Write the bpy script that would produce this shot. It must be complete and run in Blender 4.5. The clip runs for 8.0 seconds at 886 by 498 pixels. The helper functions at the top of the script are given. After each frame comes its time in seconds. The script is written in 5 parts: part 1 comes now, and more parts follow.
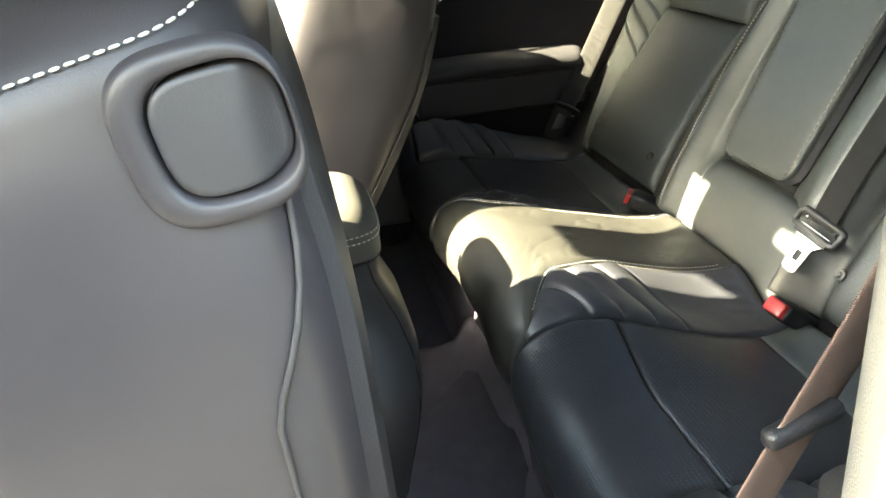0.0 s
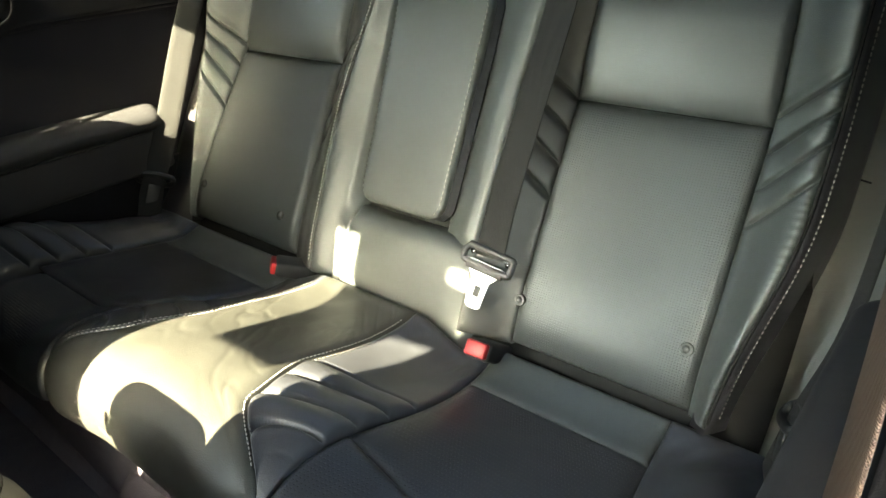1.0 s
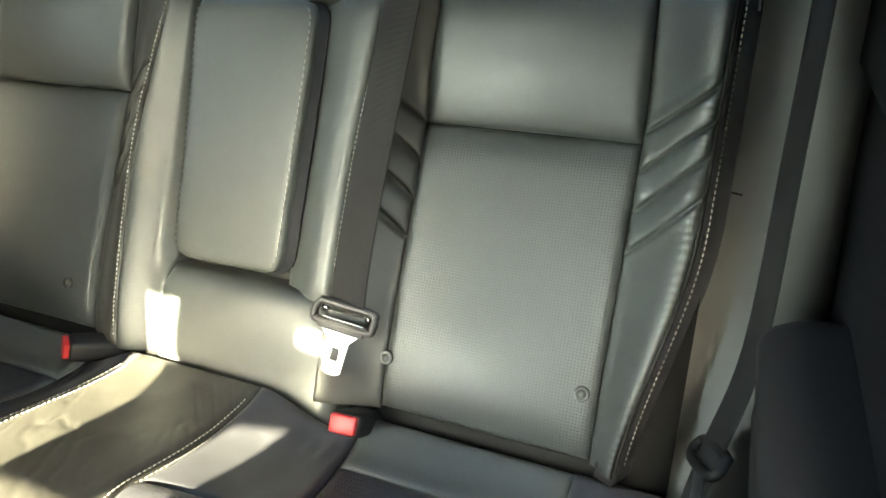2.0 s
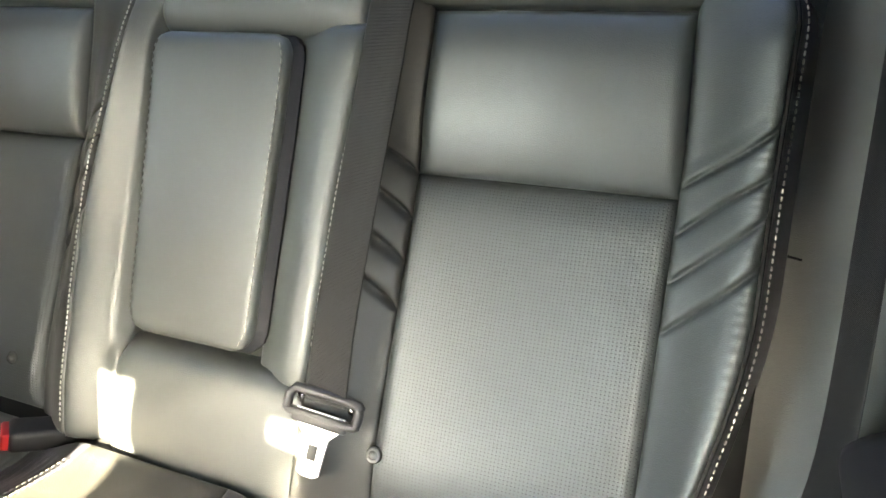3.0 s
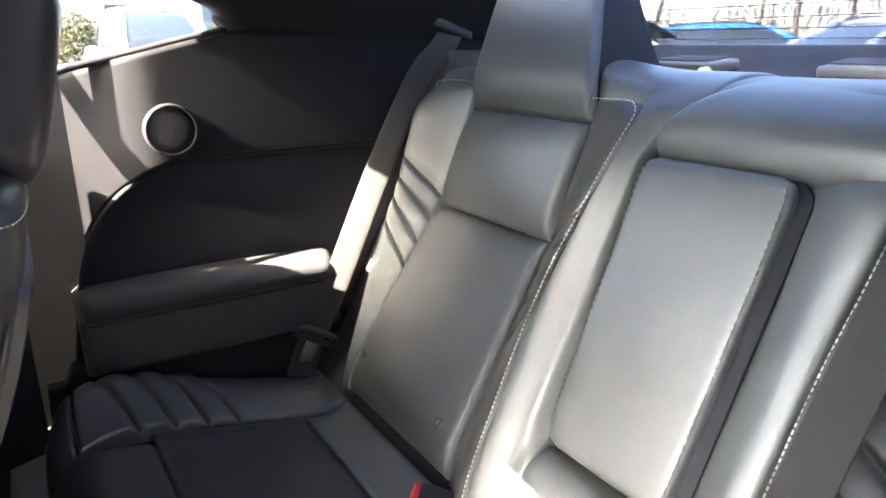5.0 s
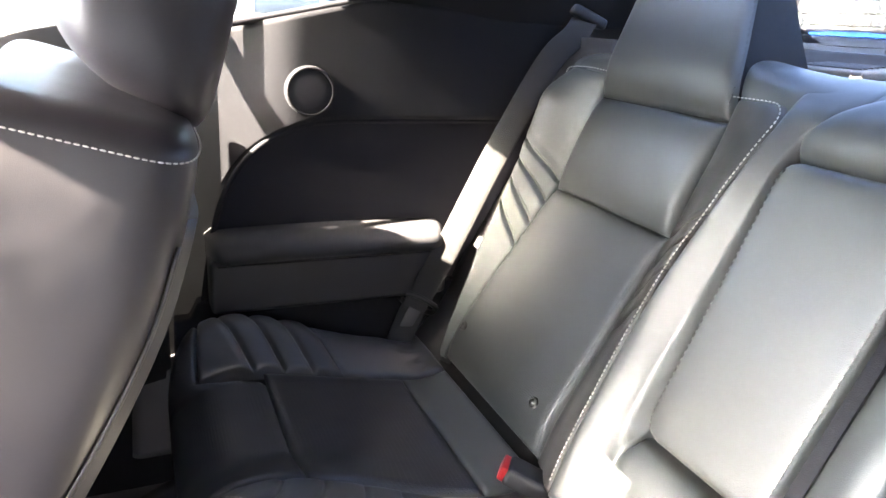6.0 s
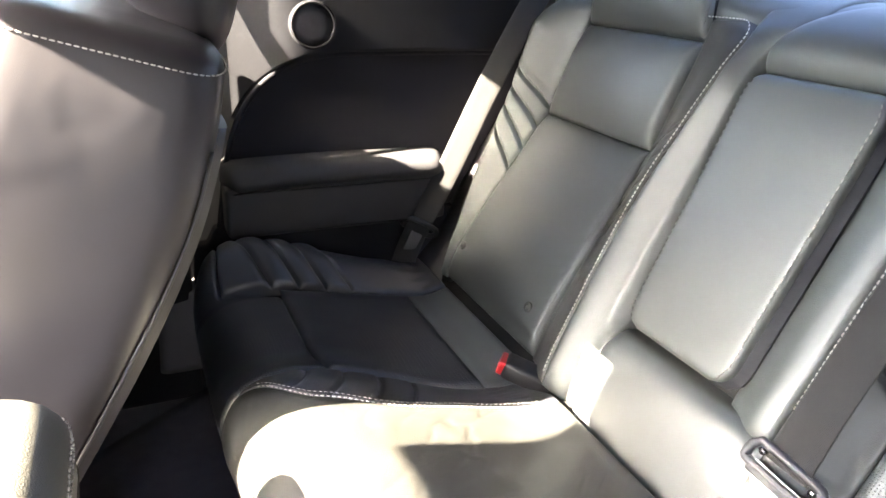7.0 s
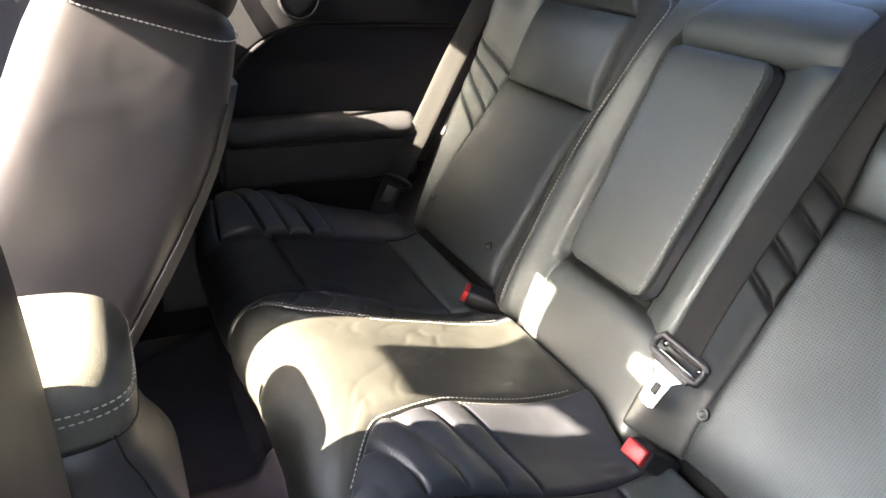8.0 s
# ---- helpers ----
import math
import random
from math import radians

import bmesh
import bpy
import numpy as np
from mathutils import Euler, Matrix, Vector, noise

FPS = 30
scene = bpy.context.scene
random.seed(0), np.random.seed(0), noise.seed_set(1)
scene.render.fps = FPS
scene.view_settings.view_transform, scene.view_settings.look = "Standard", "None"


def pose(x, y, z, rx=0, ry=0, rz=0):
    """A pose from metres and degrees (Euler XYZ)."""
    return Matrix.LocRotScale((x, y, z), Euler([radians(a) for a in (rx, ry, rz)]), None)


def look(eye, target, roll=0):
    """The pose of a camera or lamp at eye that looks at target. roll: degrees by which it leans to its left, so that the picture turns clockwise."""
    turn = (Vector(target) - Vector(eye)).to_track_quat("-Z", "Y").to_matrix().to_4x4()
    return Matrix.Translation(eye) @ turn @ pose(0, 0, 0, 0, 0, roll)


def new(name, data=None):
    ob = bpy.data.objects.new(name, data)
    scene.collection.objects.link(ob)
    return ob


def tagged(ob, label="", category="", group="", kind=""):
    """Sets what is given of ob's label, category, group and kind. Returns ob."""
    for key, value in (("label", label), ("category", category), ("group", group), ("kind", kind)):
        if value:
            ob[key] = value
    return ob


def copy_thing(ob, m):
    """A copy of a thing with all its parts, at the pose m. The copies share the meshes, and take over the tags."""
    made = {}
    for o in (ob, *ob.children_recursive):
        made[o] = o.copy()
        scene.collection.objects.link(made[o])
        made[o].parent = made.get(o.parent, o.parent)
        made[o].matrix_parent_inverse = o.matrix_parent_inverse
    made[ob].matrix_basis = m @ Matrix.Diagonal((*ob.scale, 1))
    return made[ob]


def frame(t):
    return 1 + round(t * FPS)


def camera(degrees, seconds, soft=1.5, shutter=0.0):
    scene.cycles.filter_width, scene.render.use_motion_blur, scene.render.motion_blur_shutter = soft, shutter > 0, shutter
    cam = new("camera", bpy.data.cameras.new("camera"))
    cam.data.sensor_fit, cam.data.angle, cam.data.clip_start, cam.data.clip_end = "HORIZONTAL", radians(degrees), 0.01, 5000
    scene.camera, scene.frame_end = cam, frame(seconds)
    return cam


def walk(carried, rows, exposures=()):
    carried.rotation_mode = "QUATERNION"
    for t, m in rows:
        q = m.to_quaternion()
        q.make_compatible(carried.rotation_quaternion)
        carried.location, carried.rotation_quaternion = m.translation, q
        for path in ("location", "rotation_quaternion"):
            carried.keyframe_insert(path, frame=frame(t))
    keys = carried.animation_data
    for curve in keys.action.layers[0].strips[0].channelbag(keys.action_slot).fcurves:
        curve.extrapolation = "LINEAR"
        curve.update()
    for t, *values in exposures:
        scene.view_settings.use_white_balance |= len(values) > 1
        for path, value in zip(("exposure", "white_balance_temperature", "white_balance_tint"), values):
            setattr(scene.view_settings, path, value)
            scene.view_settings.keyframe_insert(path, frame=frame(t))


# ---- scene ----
from mathutils import noise

cam = camera(65.2, 8.0, soft=1.6)
PATH = [
    (0, (0.9372, -0.6212, 1.1623), (-0.8087, -0.2611, 0.2556), -3.89),
    (0.5, (0.8262, -0.6294, 1.1780), (-0.7496, 0.2249, 0.2910), -3.43),
    (1, (0.7130, -0.6237, 1.1811), (-0.4463, 0.7245, 0.2656), -3.14),
    (1.5, (0.6137, -0.6345, 1.1672), (-0.1848, 0.9625, 0.2661), -0.67),
    (2, (0.5913, -0.5263, 1.1664), (-0.1194, 1.1027, 0.2491), -1.53),
    (2.2, (0.5817, -0.4872, 1.1700), (-0.0819, 1.1563, 0.2432), -1.29),
    (3.3, (0.5354, -0.3589, 1.1487), (-0.2561, 1.2787, 0.3171), -3.44),
    (3.5, (0.5295, -0.3399, 1.1516), (-0.3265, 1.2663, 0.3224), -3.69),
    (4, (0.5001, -0.3377, 1.1594), (-0.6683, 1.1022, 0.4101), -1.47),
    (4.5, (0.4792, -0.3447, 1.1722), (-0.9339, 0.9141, 0.5251), -1.50),
    (5, (0.4577, -0.3719, 1.1797), (-1.1689, 0.6376, 0.6011), -0.78),
    (5.2, (0.4566, -0.3817, 1.1812), (-1.2253, 0.5369, 0.6091), 0.40),
    (6.3, (0.4657, -0.4291, 1.1657), (-1.2641, 0.3221, 0.4997), 3.80),
    (6.5, (0.4839, -0.4356, 1.1579), (-1.2344, 0.3029, 0.4494), 3.57),
    (7, (0.5495, -0.4613, 1.1539), (-1.1313, 0.3157, 0.3981), 2.56),
    (7.5, (0.6207, -0.4952, 1.1686), (-1.0211, 0.3410, 0.3905), 1.62),
    (8, (0.7129, -0.5301, 1.1748), (-0.9085, 0.3037, 0.3527), 3.43),
]
EXPOSURES = [(0.0, 5.35, 8800, -3), (0.5, 5.55, 8900, -2), (1.0, 5.47, 9100, -6), (2.0, 5.7, 9200, -5), (3.5, 6.08, 8400, 8), (4.5, 6.27, 7700, 11), (5.0, 6.32, 7500, 12), (6.5, 6.7, 7500, 11), (7.0, 6.36, 7700, 10), (8.0, 5.48, 7900, 9)]
walk(cam, [(t, look(eye, target, roll)) for t, eye, target, roll in PATH], EXPOSURES)

# ---- light ----
SUN_TO = Vector((0.0, -1.0, 0.67)).normalized()
world = bpy.data.worlds.new("world")
scene.world = world
world.use_nodes = True
wn = world.node_tree
sky = wn.nodes.new("ShaderNodeTexSky")
sky.sky_type, sky.sun_disc = "NISHITA", False
sky.sun_elevation = math.asin(SUN_TO.z)
sky.sun_rotation = math.atan2(SUN_TO.x, SUN_TO.y)
wn.nodes["Background"].inputs[1].default_value = 0.15
wn.links.new(sky.outputs[0], wn.nodes["Background"].inputs[0])
sun = new("sun", bpy.data.lights.new("sun", "SUN"))
sun.data.energy, sun.data.angle, sun.data.color = 3.25, radians(0.6), (1.0, 0.95, 0.86)
sun.matrix_world = look((0, 0, 0), -SUN_TO)
scene.view_settings.exposure = 4.0


# ---- materials ----
def material(name, base, rough=0.5, metal=0.0, grain=0.0, grain_size=1200.0, blotch=0.15, blotch_size=9.0, spec=0.5, rough_var=0.08, sheen=0.0, tint=None, coat=0.0, slack=0.0):
    """A surface with two scales of variation: broad blotches in colour and gloss, and fine relief."""
    m = bpy.data.materials.new(name)
    m.use_nodes = True
    n, l = m.node_tree.nodes, m.node_tree.links
    b = n["Principled BSDF"]
    b.inputs["Metallic"].default_value = metal
    b.inputs["Specular IOR Level"].default_value = spec
    if coat:
        b.inputs["Coat Weight"].default_value, b.inputs["Coat Roughness"].default_value = coat, 0.40
    if sheen:
        b.inputs["Sheen Weight"].default_value = sheen
    tc = n.new("ShaderNodeTexCoord")
    big = n.new("ShaderNodeTexNoise")
    big.inputs["Scale"].default_value, big.inputs["Detail"].default_value = blotch_size, 2.0
    l.new(tc.outputs["Object"], big.inputs["Vector"])
    mix = n.new("ShaderNodeMix")
    mix.data_type = "RGBA"
    lo = [c * (1 - blotch) for c in base]
    hi = [min(1, c * (1 + blotch)) for c in (tint or base)]
    mix.inputs[6].default_value, mix.inputs[7].default_value = (*lo, 1), (*hi, 1)
    l.new(big.outputs["Fac"], mix.inputs[0])
    l.new(mix.outputs[2], b.inputs["Base Color"])
    rr = n.new("ShaderNodeMapRange")
    rr.inputs["From Min"].default_value, rr.inputs["From Max"].default_value = 0.1, 0.9
    rr.inputs["To Min"].default_value, rr.inputs["To Max"].default_value = max(0.02, rough - rough_var), min(1, rough + rough_var)
    l.new(big.outputs["Fac"], rr.inputs["Value"])
    l.new(rr.outputs[0], b.inputs["Roughness"])
    if grain:
        v = n.new("ShaderNodeTexVoronoi")
        v.inputs["Scale"].default_value = grain_size
        l.new(tc.outputs["Object"], v.inputs["Vector"])
        fine = n.new("ShaderNodeTexNoise")
        fine.inputs["Scale"].default_value, fine.inputs["Detail"].default_value = grain_size * 0.12, 4.0
        l.new(tc.outputs["Object"], fine.inputs["Vector"])
        add = n.new("ShaderNodeMath")
        add.operation = "ADD"
        l.new(v.outputs["Distance"], add.inputs[0])
        l.new(fine.outputs["Fac"], add.inputs[1])
        bump = n.new("ShaderNodeBump")
        bump.inputs["Strength"].default_value, bump.inputs["Distance"].default_value = grain, 0.0006
        l.new(add.outputs[0], bump.inputs["Height"])
        l.new(bump.outputs[0], b.inputs["Normal"])
        if slack:
            # the hide lies in soft uneven waves over its foam
            soft_noise = n.new("ShaderNodeTexNoise")
            soft_noise.inputs["Scale"].default_value, soft_noise.inputs["Detail"].default_value = 17.0, 0.6
            soft_noise.inputs["Distortion"].default_value = 0.2
            l.new(tc.outputs["Object"], soft_noise.inputs["Vector"])
            waves = n.new("ShaderNodeBump")
            waves.inputs["Strength"].default_value, waves.inputs["Distance"].default_value = 1.0, slack
            l.new(soft_noise.outputs["Fac"], waves.inputs["Height"])
            l.new(waves.outputs[0], bump.inputs["Normal"])
    return m


def perforated(name, base, rough, pitch, spec=0.5):
    """Leather with a staggered field of punched dots across x and height."""
    m = material(name, base, rough, spec=spec, coat=0.18 if spec > 0.5 else 0.1, grain=0.15, slack=0.002)
    n, l = m.node_tree.nodes, m.node_tree.links
    b = n["Principled BSDF"]
    tc = n.new("ShaderNodeTexCoord")
    sep = n.new("ShaderNodeSeparateXYZ")
    l.new(tc.outputs["Object"], sep.inputs[0])
    run = n.new("ShaderNodeVectorMath")
    run.operation = "DOT_PRODUCT"
    run.inputs[1].default_value = (0.0, 0.8, 0.8)
    l.new(tc.outputs["Object"], run.inputs[0])
    waves = []
    for sign in (1, -1):
        mul = n.new("ShaderNodeMath")
        mul.operation = "MULTIPLY_ADD"
        l.new(sep.outputs[0], mul.inputs[0])
        mul.inputs[1].default_value = sign
        l.new(run.outputs["Value"], mul.inputs[2])
        s = n.new("ShaderNodeMath")
        s.operation = "MULTIPLY"
        s.inputs[1].default_value = math.pi / pitch
        l.new(mul.outputs[0], s.inputs[0])
        w = n.new("ShaderNodeMath")
        w.operation = "SINE"
        l.new(s.outputs[0], w.inputs[0])
        waves.append(w)
    prod = n.new("ShaderNodeMath")
    prod.operation = "MULTIPLY"
    l.new(waves[0].outputs[0], prod.inputs[0])
    l.new(waves[1].outputs[0], prod.inputs[1])
    hole = n.new("ShaderNodeMapRange")
    hole.inputs["From Min"].default_value, hole.inputs["From Max"].default_value = 0.55, 0.8
    l.new(prod.outputs[0], hole.inputs["Value"])
    bump = n.new("ShaderNodeBump")
    bump.invert = True
    bump.inputs["Strength"].default_value, bump.inputs["Distance"].default_value = 0.75, 0.0012
    l.new(hole.outputs[0], bump.inputs["Height"])
    old = b.inputs["Normal"].links[0].from_socket
    l.new(old, bump.inputs["Normal"])
    l.new(bump.outputs[0], b.inputs["Normal"])
    src = b.inputs["Base Color"].links[0].from_socket
    dark = n.new("ShaderNodeMix")
    dark.data_type = "RGBA"
    l.new(hole.outputs[0], dark.inputs[0])
    l.new(src, dark.inputs[6])
    dark.inputs[7].default_value = (0.022, 0.022, 0.022, 1)
    l.new(dark.outputs[2], b.inputs["Base Color"])
    return m


def webbing(name, base):
    """Woven belt: fine ribs along and across."""
    m = material(name, base, 0.62, spec=0.3, grain=0.2, sheen=0.05)
    n, l = m.node_tree.nodes, m.node_tree.links
    b = n["Principled BSDF"]
    tc = n.new("ShaderNodeTexCoord")
    w = n.new("ShaderNodeTexWave")
    w.bands_direction = "Z"
    w.inputs["Scale"].default_value = 260.0
    w.inputs["Distortion"].default_value = 0.4
    l.new(tc.outputs["Object"], w.inputs["Vector"])
    bump = n.new("ShaderNodeBump")
    bump.inputs["Strength"].default_value, bump.inputs["Distance"].default_value = 0.5, 0.001
    l.new(w.outputs["Fac"], bump.inputs["Height"])
    l.new(bump.outputs[0], b.inputs["Normal"])
    return m


LEATHER = material("leather", (0.053, 0.060, 0.060), 0.46, spec=0.85, coat=0.40, grain=0.28, grain_size=900, blotch=0.16, blotch_size=12, slack=0.0022)
# bench leathers are darker than the back's: dimmer light put into the colour
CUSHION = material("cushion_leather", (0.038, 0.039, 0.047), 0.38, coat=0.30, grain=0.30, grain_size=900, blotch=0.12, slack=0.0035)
MIDDLE = material("middle_leather", (0.040, 0.039, 0.035), 0.46, coat=0.12, grain=0.35, grain_size=800, blotch=0.18, blotch_size=22, slack=0.003)
# same hide as the seat back, darker and duller for the bolsters' shade
BOLSTER = material("shaded_bolster_leather", (0.050, 0.050, 0.048), 0.47, spec=0.6, coat=0.15, grain=0.2, grain_size=900, slack=0.003)
PERF = perforated("perforated_leather", (0.056, 0.062, 0.062), 0.49, 0.0038, 0.75)
# darker copy of the perforated leather, for the dimmer bench
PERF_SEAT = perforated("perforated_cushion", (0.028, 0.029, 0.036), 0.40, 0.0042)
SIDE = material("front_seat_vinyl", (0.044, 0.040, 0.045), 0.40, grain=0.10, grain_size=1100, slack=0.002)
THREAD = material("thread", (0.62, 0.60, 0.56), 0.7)
MID_THREAD = material("grey_thread", (0.26, 0.25, 0.24), 0.7)
DARK_THREAD = material("dark_thread", (0.10, 0.10, 0.10), 0.7)
BLACK = material("black_plastic", (0.014, 0.014, 0.016), 0.5, grain=0.3, grain_size=900)
ARM_VINYL = material("arm_vinyl", (0.030, 0.029, 0.032), 0.58, spec=0.3, grain=0.25, grain_size=900)
# the seat leather again, much darker, for sides turned from the light
SHADED_SIDE = material("shaded_side_leather", (0.009, 0.010, 0.015), 0.55, grain=0.3, grain_size=900, spec=0.2)
# near-black put in for shade in seams and gaps; the heating wires share it
GAP = material("seam_shade_black", (0.008, 0.008, 0.008), 0.8)
PANEL = material("panel_cloth", (0.016, 0.0155, 0.019), 0.85, grain=0.4, grain_size=1500, spec=0.12)
TRIM = material("trim_plastic", (0.0125, 0.0125, 0.0145), 0.65, spec=0.08, grain=0.15, grain_size=900)
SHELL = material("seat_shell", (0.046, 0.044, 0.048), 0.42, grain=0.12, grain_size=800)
# pale trim; on the driver's side filler it makes up for missing light
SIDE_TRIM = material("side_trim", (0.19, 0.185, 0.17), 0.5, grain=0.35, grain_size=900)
KICK = material("kick_plastic", (0.085, 0.08, 0.085), 0.4, grain=0.2, grain_size=800)
# for the added wall that blocks sky on the driver's side
SHADE_WALL = material("shade_wall", (0.30, 0.29, 0.28), 0.85, grain=0.5, grain_size=40, blotch=0.2, blotch_size=1.5)
SHELF = material("shelf_cloth", (0.013, 0.013, 0.017), 0.8, spec=0.2, grain=0.5, grain_size=700)
CARPET = material("carpet", (0.105, 0.092, 0.112), 0.95, grain=1.0, grain_size=500, blotch=0.3, blotch_size=40)
BELT = webbing("belt_webbing", (0.027, 0.026, 0.026))
CHROME = material("steel", (0.75, 0.76, 0.78), 0.22, metal=1.0, blotch=0.05)
TONGUE = material("worn_steel", (0.45, 0.46, 0.48), 0.42, metal=1.0, blotch=0.15)
BUTTON = material("fastener_plastic", (0.075, 0.075, 0.073), 0.25)
RED = material("red_plastic", (0.52, 0.024, 0.03), 0.4)
LINER = material("pillar_cloth", (0.011, 0.011, 0.013), 0.9, grain=0.5, grain_size=900, spec=0.15)
ROOF = material("roof_lining", (0.06, 0.06, 0.058), 0.9, grain=0.5, grain_size=900)
ASPHALT = material("asphalt", (0.085, 0.083, 0.078), 0.9, grain=0.8, grain_size=60, blotch=0.3, blotch_size=0.5)


# ---- mesh helpers ----
def thing(name, label, category, group="", kind="", at=(0, 0, 0)):
    ob = new(name)
    ob.location = at
    ob.empty_display_size = 0.05
    return tagged(ob, label, category, group, kind)


def mesh_of(name, verts, faces, mat, smooth=True):
    me = bpy.data.meshes.new(name)
    me.from_pydata([tuple(v) for v in verts], [], faces)
    me.materials.append(mat)
    if smooth:
        me.polygons.foreach_set("use_smooth", [True] * len(me.polygons))
    me.update()
    return me


def part(name, me, parent=None, label=""):
    ob = new(name, me)
    if parent is not None:
        ob.parent = parent
        ob.matrix_parent_inverse = Matrix.Translation(-parent.location) if parent.type == "EMPTY" else Matrix()
    if label:
        tagged(ob, label)
    return ob


def ease(x):
    x = min(1.0, max(0.0, x))
    return x * x * (3 - 2 * x)


def dome(d, r):
    """Height of a rounded edge at distance d from it: 0 at the edge, 1 from r on."""
    q = 1 - min(1.0, max(0.0, d / r))
    return math.sqrt(max(0.0, 1 - q * q))


def curve(points, x):
    """A smooth curve through (x, value) points in order of x."""
    if x <= points[0][0]:
        return points[0][1]
    for i in range(len(points) - 1):
        (x0, v0), (x1, v1) = points[i], points[i + 1]
        if x <= x1:
            xa, va = points[i - 1] if i else (2 * x0 - x1, 2 * v0 - v1)
            xb, vb = points[i + 2] if i + 2 < len(points) else (2 * x1 - x0, 2 * v1 - v0)
            m0, m1 = (v1 - va) / (x1 - xa), (vb - v0) / (xb - x0)
            h = x1 - x0
            u = (x - x0) / h
            return (2 * u**3 - 3 * u**2 + 1) * v0 + (u**3 - 2 * u**2 + u) * h * m0 + (-2 * u**3 + 3 * u**2) * v1 + (u**3 - u**2) * h * m1
    return points[-1][1]


def closed_grid(name, f, na, nb, mat, back):
    """A sheet f(a, b) over the unit square with a real thickness: closed behind by moving its points along the vector or function back."""
    verts = [f(i / na, j / nb) for j in range(nb + 1) for i in range(na + 1)]
    w = na + 1
    faces = [(j * w + i, j * w + i + 1, (j + 1) * w + i + 1, (j + 1) * w + i) for j in range(nb) for i in range(na)]
    rim = [i for i in range(w)] + [j * w + na for j in range(1, nb + 1)] + [nb * w + i for i in range(na - 1, -1, -1)] + [j * w for j in range(nb - 1, 0, -1)]
    n0 = len(verts)
    verts += [Vector(verts[k]) + Vector(back) for k in rim]
    m = len(rim)
    faces += [(rim[k], n0 + k, n0 + (k + 1) % m, rim[(k + 1) % m]) for k in range(m)]
    faces.append(tuple(n0 + k for k in range(m)))
    return mesh_of(name, verts, faces, mat)


def pillow(name, f, na, nb, size, puff, r, mat, back, extra=None):
    """An upholstered panel: f(a, b) gives (point, normal); it swells by puff away from seams that dip to the base."""
    wa, wb = size

    def g(a, b):
        # points crowd towards the seams
        a2, b2 = 0.5 - 0.5 * math.cos(math.pi * a), 0.5 - 0.5 * math.cos(math.pi * b)
        a2, b2 = 0.5 * a + 0.5 * a2, 0.5 * b + 0.5 * b2
        p, n = f(a2, b2)
        ra, rb = r if isinstance(r, tuple) else (r, r)
        d = puff * dome(min(a2, 1 - a2) * wa, ra) * dome(min(b2, 1 - b2) * wb, rb)
        if extra:
            d += extra(a2, b2)
        return p + n * d

    return closed_grid(name, g, na, nb, mat, back)


def tube(name, pts, r, mat, sides=8, closed=False):
    pts = [Vector(p) for p in pts]
    verts, faces = [], []
    n = len(pts)
    up = Vector((0.31, 0.17, 0.93))
    for i, p in enumerate(pts):
        a, b = (pts[i - 1], pts[(i + 1) % n]) if closed else (pts[max(i - 1, 0)], pts[min(i + 1, n - 1)])
        t = (b - a).normalized()
        s = t.cross(up).normalized()
        u = s.cross(t)
        rad = r(i / max(1, n - 1)) if callable(r) else r
        verts += [p + rad * (math.cos(k * math.tau / sides) * s + math.sin(k * math.tau / sides) * u) for k in range(sides)]
    for i in range(n if closed else n - 1):
        for k in range(sides):
            k2 = (k + 1) % sides
            i2 = (i + 1) % n
            faces.append((i * sides + k, i * sides + k2, i2 * sides + k2, i2 * sides + k))
    if not closed:
        faces += [tuple(range(sides - 1, -1, -1)), tuple((n - 1) * sides + k for k in range(sides))]
    return mesh_of(name, verts, faces, mat)


def resample(pts, step):
    pts = [Vector(p) for p in pts]
    out, carry = [pts[0]], 0.0
    for a, b in zip(pts, pts[1:]):
        d = (b - a).length
        s = step - carry
        while s <= d:
            out.append(a.lerp(b, s / d))
            s += step
        carry = d - (s - step)
    return out


def smooth_path(pts, steps=8):
    """A rounded line through points (Catmull-Rom)."""
    p = [Vector(q) for q in pts]
    p = [2 * p[0] - p[1]] + p + [2 * p[-1] - p[-2]]
    out = []
    for i in range(1, len(p) - 2):
        for k in range(steps):
            u = k / steps
            out.append(0.5 * (2 * p[i] + (p[i + 1] - p[i - 1]) * u + (2 * p[i - 1] - 5 * p[i] + 4 * p[i + 1] - p[i + 2]) * u * u + (3 * p[i] - p[i - 1] - 3 * p[i + 1] + p[i + 2]) * u**3))
    out.append(p[-2])
    return out


def stitches(name, pts, mat, length=0.0045, gap=0.002, r=0.0009):
    """A row of sewn thread along a line: short rounded dashes."""
    line = resample(pts, length + gap)
    verts, faces = [], []
    for a, b in zip(line, line[1:]):
        t = (b - a).normalized()
        s = t.cross(Vector((0.3, 0.2, 0.93))).normalized()
        u = s.cross(t)
        n0 = len(verts)
        for x, k in ((0.0, 0.35), (0.2, 1.0), (0.8, 1.0), (1.0, 0.35)):
            c = a + t * (length * x)
            verts += [c + r * k * (math.cos(q * math.tau / 5) * s + math.sin(q * math.tau / 5) * u) for q in range(5)]
        for j in range(3):
            for q in range(5):
                q2 = (q + 1) % 5
                faces.append((n0 + 5 * j + q, n0 + 5 * j + q2, n0 + 5 * j + 5 + q2, n0 + 5 * j + 5 + q))
        faces += [tuple(n0 + q for q in range(4, -1, -1)), tuple(n0 + 15 + q for q in range(5))]
    return mesh_of(name, verts, faces, mat)


